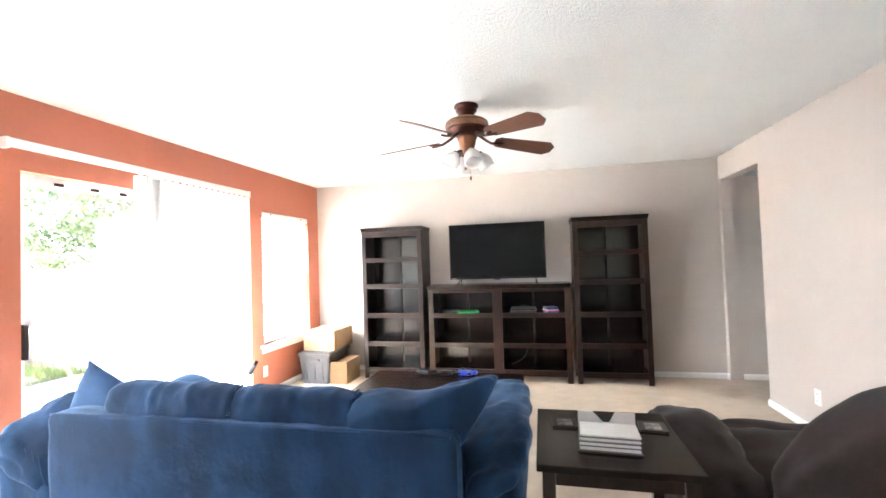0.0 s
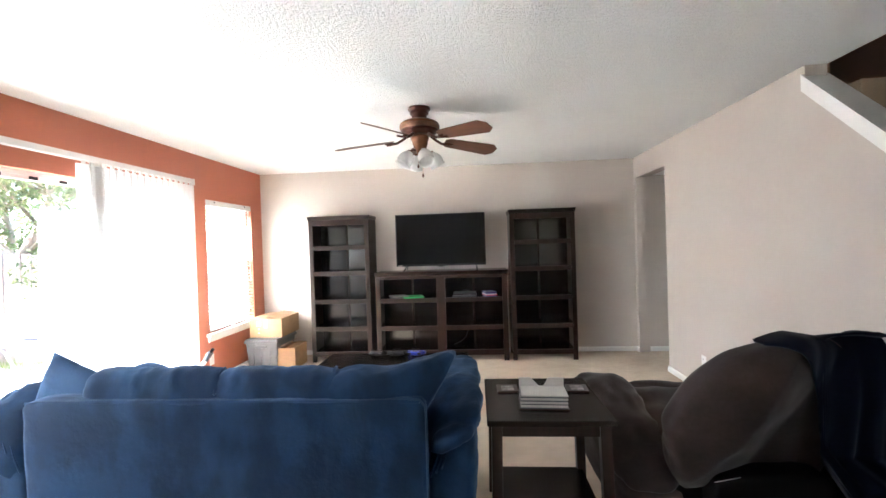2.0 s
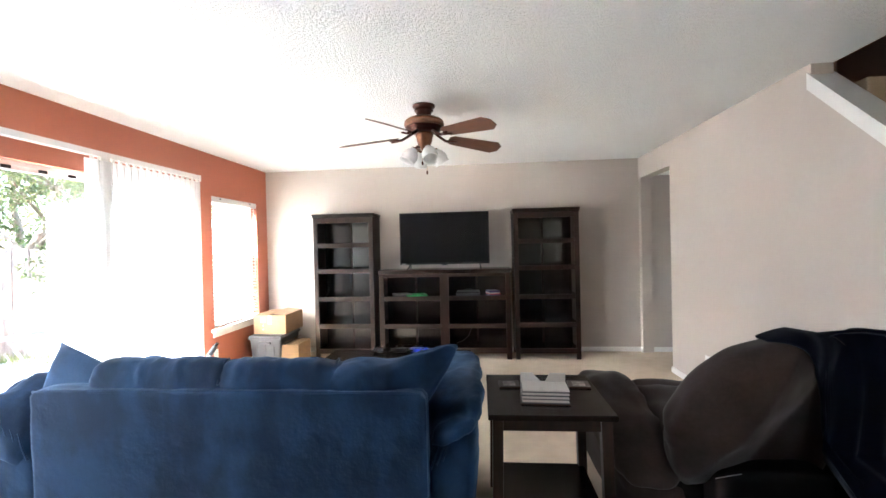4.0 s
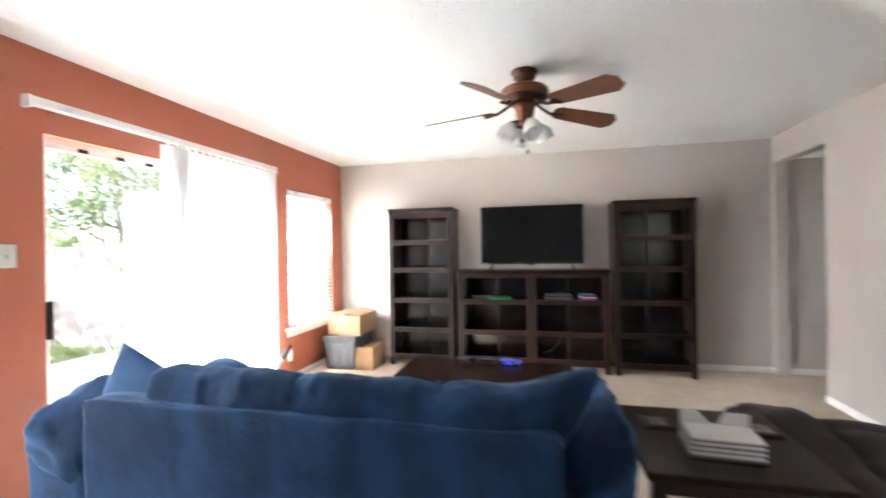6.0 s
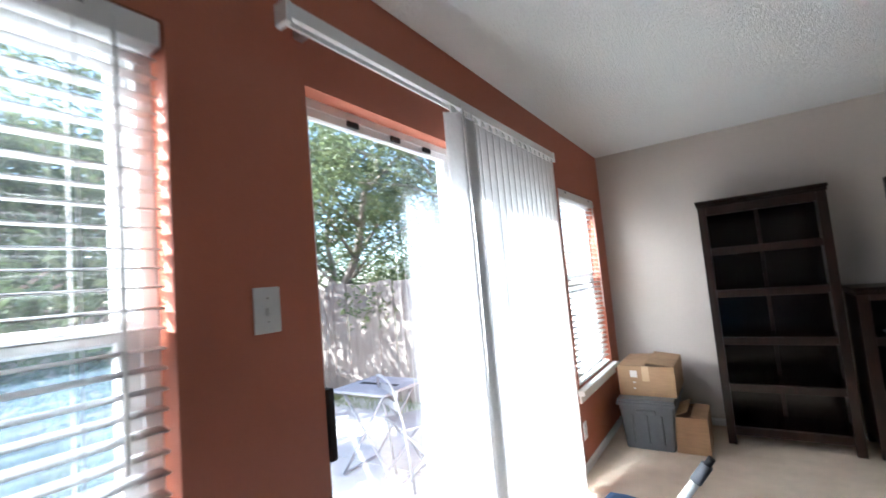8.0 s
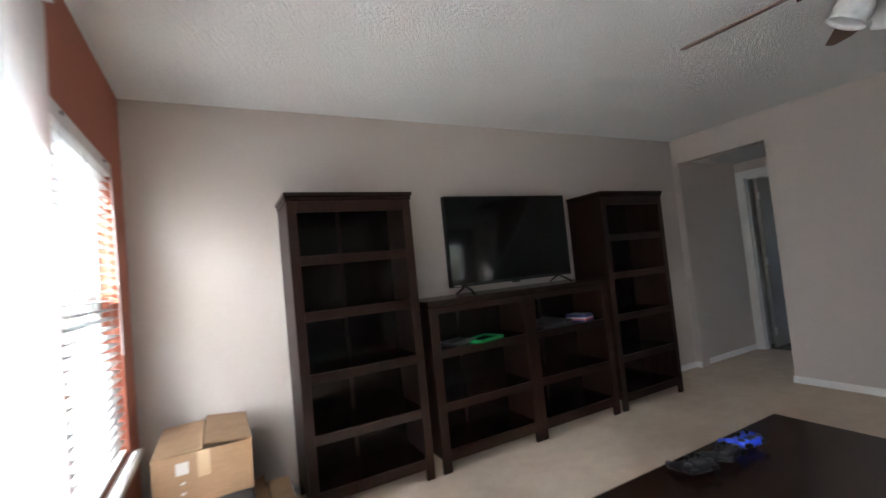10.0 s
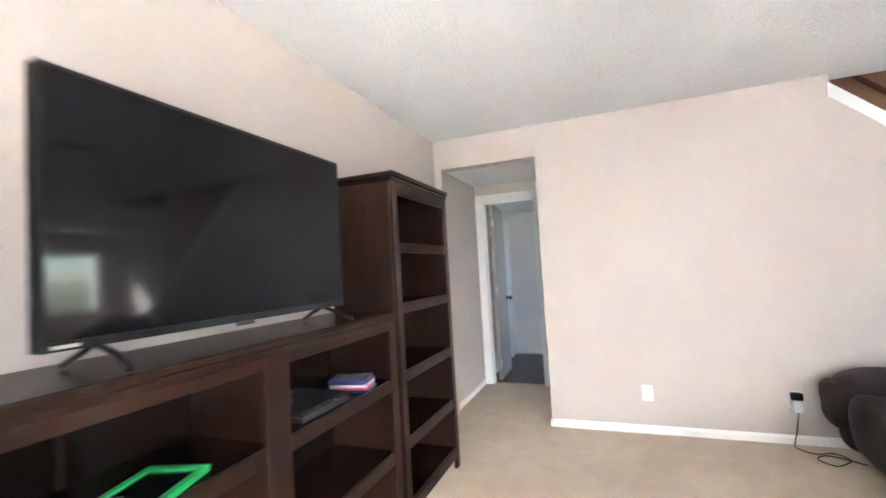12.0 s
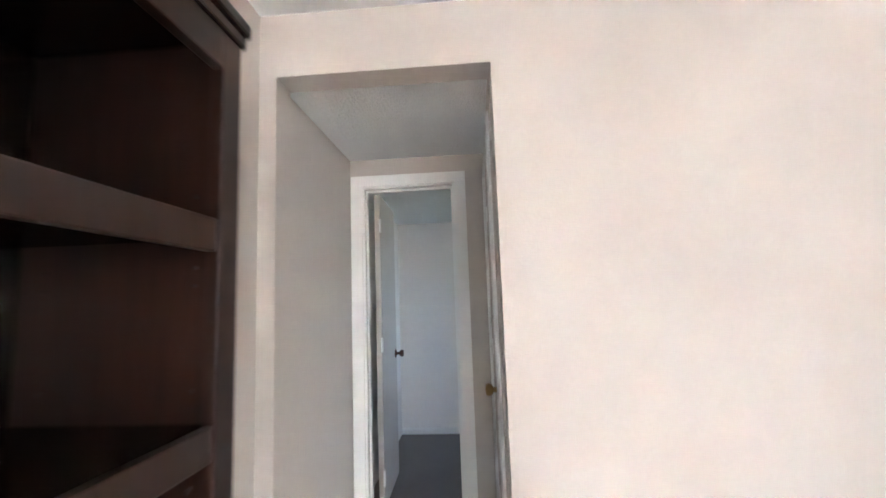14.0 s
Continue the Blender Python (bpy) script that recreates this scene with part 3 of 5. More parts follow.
def slat_mesh(length):
    bm = bmesh.new()
    a, n = 0.025, 6
    rows = [[bm.verts.new((-a + 2 * a * k / n, y, 0.003 * (1 - (2 * k / n - 1) ** 2))) for k in range(n + 1)] for y in (0, length)]
    low = [[bm.verts.new(v.co - Vector((0, 0, 0.0022))) for v in r] for r in rows]
    for k in range(n):
        bm.faces.new((rows[0][k], rows[0][k + 1], rows[1][k + 1], rows[1][k])).smooth = True
        bm.faces.new((low[0][k + 1], low[0][k], low[1][k], low[1][k + 1])).smooth = True
    loop = lambda i: rows[i] + low[i][::-1]
    bm.faces.new(loop(0)[::-1])
    bm.faces.new(loop(1))
    for k in (0, n):
        bm.faces.new((rows[0][k], rows[1][k], low[1][k], low[0][k]))
    return mesh_of(bm, "slat", "slat")


def blinds(y0, y1, z0, z1, tilt):
    b = thing("horizontal_blind", (XL - 0.035, y0, z1), "white horizontal slat blind lowered in the window", "blind", "window blinds")
    W, H = y1 - y0, z1 - z0
    head = part("headrail", box_bm((-0.028, 0.008, -0.065), (0.034, W - 0.008, -0.004), 0.004), "vinyl", b)
    for y in (0.16, W - 0.16):
        part("cord_guide", box_bm((0.034, y - 0.012, -0.03), (0.038, y + 0.012, -0.016), 0.002), "charcoal", head)
    me = slat_mesh(W - 0.03)
    n = int((H - 0.11) / 0.0425)
    rnd = random.Random(4)
    for k in range(n):
        part("slat", me, None, b, m=pose(0, 0.015, -0.09 - 0.0425 * k, rnd.uniform(-0.12, 0.12), tilt + rnd.uniform(-2.5, 2.5), 0))
    part("bottom_rail", box_bm((-0.024, 0.012, -H + 0.008), (0.024, W - 0.012, -H + 0.026), 0.004), "vinyl", b)
    for y in (0.16, W / 2, W - 0.16):
        for x in (-0.0262, 0.0262):
            part("ladder_cord", tube_bm([(x, y, -0.06), (x, y + 0.002, -H / 2), (x, y, -H + 0.02)], 0.0014, 5), "white", b)
    part("tilt_wand", tube_bm([(0.045, W - 0.10, -0.04), (0.05, W - 0.098, -0.5), (0.052, W - 0.10, -0.95)], 0.004, 8), "white_plastic", b)
    return b


hung_window("window_1", *WIN[0])
hung_window("window_2", *WIN[1])
blinds(*WIN[0], 4)
blinds(*WIN[1], 10)

rear = thing("window_3", (3.68, YB - WT, 0.85), "white framed rear window", "window")
rear["kind"] = "structure"
part("window_frame", boxes_bm([((0, 0.02, 0), (0.05, 0.1, 1.15)), ((1.05, 0.02, 0), (1.1, 0.1, 1.15)), ((0.05, 0.02, 0), (1.05, 0.1, 0.05)), ((0.05, 0.02, 1.1), (1.05, 0.1, 1.15)),
                               ((0.05, 0.03, 0.55), (1.05, 0.09, 0.6))]), "vinyl", rear)
pane(rear, (0.05, 0.055, 0.05), (1.05, 0.06, 1.1))
side = thing("window_4", (4.95, 4.2, 0.9), "small white framed window of the far room", "window")
side["kind"] = "structure"
part("window_frame", boxes_bm([((0, 0.02, 0), (0.04, 0.08, 0.98)), ((0.51, 0.02, 0), (0.55, 0.08, 0.98)), ((0.04, 0.02, 0), (0.51, 0.08, 0.04)), ((0.04, 0.02, 0.94), (0.51, 0.08, 0.98))]), "vinyl", side)
pane(side, (0.04, 0.045, 0.04), (0.51, 0.05, 0.94))


def patio_door():
    y0, y1, top = DOOR
    d = thing("door_3", (XL, y0, 0), "white framed sliding glass patio door, closed", "door")
    d["kind"] = "structure"
    W = y1 - y0
    part("door_frame", frame_bm(-0.148, -0.06, 0.0, W, 0.0, top, 0.03), "vinyl", d)
    half = W / 2 + 0.03
    for x, a, b in ((-0.095, 0.03, half), (-0.135, half - 0.06, W - 0.03)):
        e, f = (0.028, 0.095) if a < 0.1 else (0.05, 0.05)
        bm = frame_bm(x, x + 0.03, a, b, 0.03, top - 0.03, e)
        if f > e:
            box_bm((x + 0.001, b - f, 0.03 + e), (x + 0.029, b - e, top - 0.03 - e), bm=bm)
        p = part("sliding_panel" if a < 0.1 else "fixed_panel", bm, "vinyl", d)
        pane(p, (x + 0.013, a + e, 0.03 + e), (x + 0.017, b - f, top - 0.03 - e), material="dusty_sunlit" if a < 0.1 else "glass")
    g = box_bm((-0.064, 0.034, 0.88), (-0.03, 0.060, 1.09), 0.006)
    part("pull_handle", g, "slot", d, "black pull handle")
    for y in (0.22, 0.45, 0.66):
        part("roller_guide", box_bm((-0.062, y, top - 0.052), (-0.053, y + 0.055, top - 0.031), 0.002), "slot", d)
    part("track", boxes_bm([((-0.148, 0, -0.02), (-0.05, W, 0.012))]), "steel", d)
    return d


patio_door()


def vertical_blind():
    b = thing("vertical_blind", (XL + 0.085, 2.168, 2.10), "white fabric vertical blind drawn across half the patio door", "blind")
    L = 2.032
    part("headrail", boxes_bm([((-0.022, 0, 0.035), (0.022, L, 0.050)), ((0.015, 0, 0.008), (0.022, L, 0.036)), ((-0.022, 0, 0.008), (-0.015, L, 0.036)),
                               ((-0.004, 0.004, 0.016), (0.004, L - 0.004, 0.036))]), "vinyl", b)
    for y in (0.0, L - 0.012):
        part("end_cap", box_bm((-0.026, y - 0.004, -0.010), (0.026, y + 0.014, 0.053), 0.003), "vinyl", b)
    for y in (0.1, 1.0, 1.85):
        part("bracket", box_bm((-0.085, y, 0.028), (-0.018, y + 0.03, 0.055), 0.002), "steel", b)
    rnd = random.Random(9)
    bm = bmesh.new()
    n, h = 6, 2.045
    rows = [[bm.verts.new((0.0035 * (1 - (2 * k / n - 1) ** 2), -0.044 + 0.088 * k / n, z)) for k in range(n + 1)] for z in (0, -h)]
    back = [[bm.verts.new(v.co - Vector((0.0008, 0, 0))) for v in r] for r in rows]
    for k in range(n):
        bm.faces.new((rows[0][k], rows[0][k + 1], rows[1][k + 1], rows[1][k])).smooth = True
        bm.faces.new((back[0][k + 1], back[0][k], back[1][k], back[1][k + 1])).smooth = True
    for k in (0, n):
        bm.faces.new((rows[0][k], rows[1][k], back[1][k], back[0][k]))
    me = mesh_of(bm, "vane", "vane")
    ys = [0.834, 0.912, 0.925, 0.940, 0.953] + [1.010 + 0.0710 * k for k in range(15)]
    for i, y in enumerate(ys):
        turn = (-36, -8, -7, -6, -5)[i] if i < 5 else -4.5 + rnd.uniform(-1.2, 1.2)
        v = part("vane", me, None, b, m=pose(0.003 * i if i < 5 else 0.0, y, -0.012, rnd.uniform(-0.15, 0.15), 0, turn))
        part("carrier", box_bm((-0.004, -0.012, -0.004), (0.012, 0.012, 0.03), 0.002), "white_plastic", v)
    part("wand", tube_bm([(0.045, 0.842, 0.0), (0.052, 0.844, -0.6), (0.05, 0.842, -1.1)], 0.004, 8), "white_plastic", b)
    return b


vertical_blind()


# ---- media furniture ----
DEPTH = 0.386


def crown(w, d, z, over=0.013, h=0.05):
    """A stepped top board that overhangs its carcass."""
    bm = box_bm((-over * 0.5, -over * 0.5, z - h), (w + over * 0.5, d, z - h * 0.52), 0.005)
    box_bm((-over, -over, z - h * 0.52), (w + over, d, z), 0.006, bm=bm)
    return bm


def warped_back(x0, x1, d, z0, z1, lift):
    """A thin back board whose outer edge has come forward by lift."""
    bm = box_bm((x0, d - 0.010, z0), (x1, d - 0.005, z1))
    for v in bm.verts:
        v.co.y -= lift * (x1 - v.co.x) / (x1 - x0)
    return bm


def bookcase(x0, width, height, shelves, label, warp):
    b = thing("bookcase", (x0, YT - 0.015 - DEPTH, 0), label, "bookcase", "tall bookcases")
    w, d, st, t = width, DEPTH, 0.054, 0.022
    for x in (0.0, w - t):
        part("side_panel", box_bm((x, 0.022, 0.09), (x + t, d, height - 0.05), 0.002), "espresso", b)
    for x in (0.0, w - st):
        part("front_stile", box_bm((x, 0.0, 0.0), (x + st, 0.022, height - 0.05), 0.003), "espresso", b)
    for x in (0.0, w - 0.04):
        part("back_leg", box_bm((x, d - 0.04, 0.0), (x + 0.04, d, 0.09), 0.003), "espresso", b)
    part("top_rail", box_bm((st, 0.0, height - 0.115), (w - st, 0.020, height - 0.05), 0.003), "espresso", b)
    part("bottom_rail", box_bm((st, 0.0, 0.07), (w - st, 0.020, 0.125), 0.003), "espresso", b)
    part("top", crown(w, d, height), "espresso_top", b)
    for x, ww in ((t, w / 2 - t - 0.003), (w / 2 + 0.003, w / 2 - t - 0.003)):
        part("back_panel", warped_back(x, x + ww, d, 0.09, height - 0.05, warp if x < w / 3 else 0.003), "back_panel", b)
    part("back_batten", box_bm((w / 2 - 0.012, d - 0.016, 0.09), (w / 2 + 0.012, d - 0.010, height - 0.05), 0.001), "espresso", b)
    for z in shelves:
        s = part("shelf", box_bm((t, 0.018, z - 0.024), (w - t, d - 0.010, z), 0.002), "espresso_top", b)
        part("shelf_lip", box_bm((st, 0.004, z - 0.049), (w - st, 0.020, z + 0.005), 0.003), "espresso", s)
    pin = bmesh.new()
    for z in shelves[:-1]:
        for dz in (-0.07, -0.10, 0.05):
            for y in (0.06, d - 0.06):
                for x, s in ((t, 1), (w - t, -1)):
                    box_bm((min(x, x + s * 0.003), y - 0.003, z + dz - 0.003), (max(x, x + s * 0.003), y + 0.003, z + dz + 0.003), bm=pin)
    tagged(part("peg_holes", pin, "slot", b))["kind"] = "stuff"
    return b


SH = (1.445, 1.125, 0.775, 0.435, 0.125)
bookcase(-1.338, 0.759, 1.818, SH, "empty dark espresso wooden bookcase beside the window", 0.022)
bookcase(1.145, 0.770, 1.818, SH, "empty dark espresso wooden bookcase beside the hall", 0.003)


def media_console():
    x0, x1, h = -0.515, 1.100, 1.100
    c = thing("media_console", (x0, YT - 0.015 - DEPTH, 0), "wide dark espresso wooden media console with open shelves", "console")
    w, d, st, t = x1 - x0, DEPTH, 0.062, 0.022
    mid = 0.755
    for x in (0.0, w - t, mid + 0.04):
        part("side_panel" if x != mid + 0.04 else "centre_panel", box_bm((x, 0.022, 0.09), (x + t, d, h - 0.05), 0.002), "espresso", c)
    for x, ww in ((0.0, st), (mid, 0.105), (w - st, st)):
        part("front_stile", box_bm((x, 0.0, 0.0), (x + ww, 0.022, h - 0.05), 0.003), "espresso", c)
    for x in (0.0, w - 0.04):
        part("back_leg", box_bm((x, d - 0.04, 0.0), (x + 0.04, d, 0.09), 0.003), "espresso", c)
    part("top", crown(w, d, h), "espresso_top", c)
    for a, b in ((st, mid), (mid + 0.105, w - st)):
        part("top_rail", box_bm((a, 0.0, h - 0.086), (b, 0.020, h - 0.05), 0.003), "espresso", c)
        part("bottom_rail", box_bm((a, 0.0, 0.07), (b, 0.020, 0.135), 0.003), "espresso", c)
    for a, b in ((t, mid + 0.04), (mid + 0.062, w - t)):
        part("back_panel", box_bm((a, d - 0.010, 0.09), (b, d - 0.004, h - 0.05)), "back_panel", c)
        part("back_batten", box_bm(((a + b) / 2 - 0.012, d - 0.016, 0.09), ((a + b) / 2 + 0.012, d - 0.010, h - 0.05), 0.001), "espresso", c)
        for z in (0.772, 0.430, 0.135):
            s = part("shelf", box_bm((a, 0.018, z - 0.024), (b, d - 0.010, z), 0.002), "espresso_top", c)
            part("shelf_lip", box_bm((a + 0.04, 0.004, z - 0.050), (b - 0.04, 0.020, z + 0.003), 0.003), "espresso", s)
    return c


media_console()


def television():
    x0, x1, z0, z1 = -0.265, 0.854, 1.160, 1.810
    y = 5.455
    tv = thing("television", ((x0 + x1) / 2, y, 1.100), "large flat black television switched off on the console", "television")
    w, b, t = (x1 - x0) / 2, z0 - 1.100, z1 - 1.100
    part("casing", box_bm((-w, 0.006, b), (w, 0.045, t), 0.004), "black_plastic", tv)
    part("rear_bulge", box_bm((-w * 0.7, 0.044, b + 0.02), (w * 0.7, 0.075, b + 0.36), 0.012), "black_plastic", tv)
    part("screen", box_bm((-w + 0.010, 0.002, b + 0.022), (w - 0.010, 0.007, t - 0.010)), "screen", tv)
    part("bezel", boxes_bm([((-w, 0.0, t - 0.010), (w, 0.007, t)), ((-w, 0.0, b), (w, 0.007, b + 0.022)), ((-w, 0.0, b + 0.022), (-w + 0.010, 0.007, t - 0.010)),
                            ((w - 0.010, 0.0, b + 0.022), (w, 0.007, t - 0.010))]), "black_plastic", tv)
    part("sensor", box_bm((-0.035, -0.002, b - 0.012), (0.035, 0.012, b + 0.002), 0.003), "charcoal", tv)
    part("maker_mark", box_bm((-w + 0.02, -0.001, b + 0.006), (-w + 0.075, 0.001, b + 0.014)), "steel", tv)
    for x in (-0.44, 0.44):
        for y in (-0.115, 0.135):
            foot = tube_bm([(x, 0.025, b + 0.004), (x + 0.004, 0.025 + (y - 0.025) * 0.55, b * 0.62), (x + 0.01 * (1 if x > 0 else -1), y, 0.009)], 0.0085, 8)
            part("foot", foot, "black_plastic", tv)
    return tv


television()

# things on the console's shelves
tab = thing("tablet", (-0.065, 5.43, 0.774), "tablet in a bright green rubber frame on a shelf", "tablet", rz=18)
bm = bmesh.new()
for lo, hi in (((-0.125, -0.09, 0), (0.125, -0.068, 0.02)), ((-0.125, 0.068, 0), (0.125, 0.09, 0.02)), ((-0.125, -0.068, 0), (-0.098, 0.068, 0.02)), ((0.098, -0.068, 0), (0.125, 0.068, 0.02))):
    box_bm(lo, hi, 0.006, bm=bm)
part("bumper", bm, "green", tab)
part("screen", box_bm((-0.098, -0.068, 0.003), (0.098, 0.068, 0.013)), "screen", tab)
mag = thing("magazine_pile", (-0.255, 5.46, 0.774), "loose pile of printed cases and papers on a shelf", "papers", rz=24)
for k, (dx, dy, r, mt) in enumerate(((0, 0, 0, "charcoal"), (0.01, -0.02, 9, "magazine"), (-0.012, 0.01, -7, "magazine"))):
    part("case" if k == 0 else "booklet", box_bm((-0.10, -0.07, 0), (0.10, 0.07, 0.014 if k == 0 else 0.006), 0.001), mt, mag, m=pose(dx, dy, (0, 0.014, 0.020)[k], 0, 0, r))
    if k == 2:
        part("dark_print", box_bm((-0.06, -0.05, 0.0061), (0.075, 0.02, 0.0068)), "charcoal", mag, m=pose(dx, dy, 0.020, 0, 0, r))
gc = thing("game_console", (0.58, 5.50, 0.774), "flat black game console on the console shelf", "game console")
part("body", box_bm((-0.145, -0.14, 0.005), (0.145, 0.13, 0.023), 0.003), "charcoal", gc)
part("upper_body", box_bm((-0.140, -0.135, 0.025), (0.140, 0.13, 0.044), 0.004), "black_plastic", gc)
part("foot_strip", box_bm((-0.12, -0.12, 0), (0.12, 0.12, 0.005)), "black_plastic", gc)
part("cable", tube_bm([(-0.05, -0.02, 0.046), (-0.02, 0.03, 0.066), (0.03, 0.05, 0.064), (0.06, 0.09, 0.046)], 0.003, 6), "grey_rubber", gc)
part("power_light", box_bm((0.05, -0.1365, 0.030), (0.065, -0.1345, 0.033)), "steel", gc)
pile = thing("game_case_pile", (0.885, 5.44, 0.774), "short stack of blue, red and violet game cases", "game cases", rz=14)
for k, (mt, r) in enumerate((("case_blue", 0), ("red", 6), ("paper", 2), ("purple", -3), ("case_blue", 4))):
    part("game_case", box_bm((-0.066, -0.085, 0), (0.066, 0.085, 0.011), 0.0015), mt, pile, m=pose(0.004 * (k % 2), 0.003 * k, 0.0112 * k, 0, 0, r))
part("cover_print", box_bm((-0.05, -0.06, 0), (0.045, 0.05, 0.0008)), "magazine", pile, m=pose(0, 0.01, 0.0560, 0, 0, 4))
cab = tube_bm([(0.62, 5.69, 0.40), (0.60, 5.66, 0.30), (0.57, 5.665, 0.22), (0.50, 5.66, 0.16), (0.42, 5.612, 0.140)], 0.004, 6)
solid("power_cable", cab, "charcoal", "thin dark cable hanging down behind the console shelves", "cable")


# ---- ceiling fan ----
def ceiling_fan(at, phase):
    f = thing("ceiling_fan", at, "copper coloured ceiling fan with five walnut blades at rest", "ceiling fan")
    part("canopy", lathe_bm([(0.082, 0.0), (0.084, -0.010), (0.080, -0.018), (0.068, -0.020), (0.067, -0.034), (0.072, -0.040), (0.066, -0.048), (0.056, -0.051), (0.055, -0.074), (0.048, -0.080), (0.034, -0.082)], 40), "fan_dark", f)
    part("downrod", lathe_bm([(0.034, -0.070), (0.034, -0.115)], 20), "fan_dark", f)
    motor = part("motor", lathe_bm([(0.04, -0.086), (0.084, -0.090), (0.102, -0.096), (0.108, -0.101), (0.130, -0.108), (0.144, -0.120), (0.147, -0.132)], 44), "fan_metal", f)
    part("cane_band", lathe_bm([(0.146, -0.132), (0.149, -0.138), (0.146, -0.158), (0.140, -0.165)], 44), "fan_band", motor)
    part("motor_base", lathe_bm([(0.140, -0.165), (0.142, -0.171), (0.128, -0.184), (0.112, -0.188), (0.108, -0.196), (0.086, -0.204), (0.070, -0.207)], 44), "fan_dark", f)
    part("switch_housing", lathe_bm([(0.062, -0.205), (0.067, -0.214), (0.066, -0.232), (0.060, -0.240), (0.056, -0.268), (0.044, -0.300), (0.026, -0.330), (0.018, -0.345)], 36), "fan_metal", f)
    zb = -0.222
    for k in range(5):
        turn = pose(0, 0, 0, 0, 0, phase + 72 * k)
        bl = bmesh.new()
        r0, r1, w0, w1, th = 0.205, 0.662, 0.054, 0.074, 0.006
        out = [(r0, -w0 * 0.6), (r0 + 0.03, -w0), (r1 - 0.05, -w1), (r1, -w1 * 0.45), (r1, w1 * 0.45), (r1 - 0.05, w1), (r0 + 0.03, w0), (r0, w0 * 0.6)]
        hi = [bl.verts.new((x, y, th / 2)) for x, y in out]
        lo = [bl.verts.new((x, y, -th / 2)) for x, y in out]
        bl.faces.new(hi)
        bl.faces.new(lo[::-1])
        for i in range(8):
            bl.faces.new((hi[i], lo[i], lo[(i + 1) % 8], hi[(i + 1) % 8]))
        b = part("blade", bl, "blade", f, m=turn @ pose(0, 0, zb, 0, 4.0, 0) @ pose(0, 0, 0, -19, 0, 0))
        arm = tube_bm([(0.09, 0, -0.200), (0.13, 0, -0.226), (0.175, 0, -0.249), (0.225, 0, -0.252)], 0.010, 8)
        for y in (-0.022, 0.022):
            tube_bm([(0.185, 0, -0.250), (0.225, y, -0.252), (0.262, y * 1.2, -0.254)], 0.008, 6, bm=arm)
        part("blade_iron", arm, "fan_dark", f, m=turn)
    for k in range(4):
        turn = pose(0, 0, 0, 0, 0, 25 + 90 * k)
        part("lamp_arm", tube_bm([(0.03, 0, -0.310), (0.062, 0, -0.312), (0.078, 0, -0.330)], 0.007, 8), "fan_dark", f, m=turn)
        tilt = turn @ Matrix.Translation((0.078, 0, -0.326)) @ pose(0, 0, 0, 0, 148, 0)
        sh = lathe_bm([(0.022, 0.0), (0.028, 0.012), (0.044, 0.030), (0.056, 0.055), (0.058, 0.080), (0.052, 0.100), (0.060, 0.116), (0.057, 0.116), (0.049, 0.100), (0.054, 0.080),
                       (0.052, 0.056), (0.040, 0.032), (0.024, 0.014), (0.018, 0.003)], 28)
        part("lamp_shade", sh, "shade", f, "frosted white glass tulip shade", m=tilt)
        part("lamp_socket", lathe_bm([(0.020, -0.006), (0.024, 0.0), (0.024, 0.014), (0.015, 0.03)], 16), "fan_metal", f, m=tilt)
    for x, l in ((0.012, 0.50), (-0.016, 0.43)):
        part("pull_chain", tube_bm([(x, 0.01, -0.33), (x * 1.2, 0.011, -l + 0.02)], 0.0016, 5), "brass", f)
        part("chain_fob", lathe_bm([(0.002, 0.02), (0.006, 0.012), (0.008, 0.0), (0.005, -0.010), (0.0, -0.013)], 10, m=Matrix.Translation((x * 1.2, 0.011, -l))), "fan_dark", f)
    return f


ceiling_fan((0.345, 3.29, ZC), 31)


# ---- boxes in the corner ----
def storage_bin(at):
    b = thing("storage_bin", at, "grey plastic storage bin with closed lid in the corner", "storage bin")
    bm = bmesh.new()
    lo = box_bm((-0.165, -0.24, 0.0), (0.165, 0.24, 0.335), 0.02, 3, bm=bm)
    for v in bm.verts:
        k = 1 + 0.16 * (v.co.z / 0.335)
        v.co.x *= k
        v.co.y *= 1 + 0.10 * (v.co.z / 0.335)
    part("body", bm, "bin", b)
    part("rim", box_bm((-0.205, -0.277, 0.325), (0.205, 0.277, 0.352), 0.008), "bin", b)
    part("lid", box_bm((-0.198, -0.270, 0.350), (0.198, 0.270, 0.372), 0.010, 3), "bin", b)
    for y in (-0.262, 0.262):
        part("grip", box_bm((-0.07, y - 0.018, 0.27), (0.07, y + 0.018, 0.30), 0.008), "bin", b)
    for x in (-0.10, 0.0, 0.10):
        part("rib", box_bm((x - 0.008, -0.262, 0.05), (x + 0.008, -0.235, 0.26), 0.004), "bin", b)
    return b


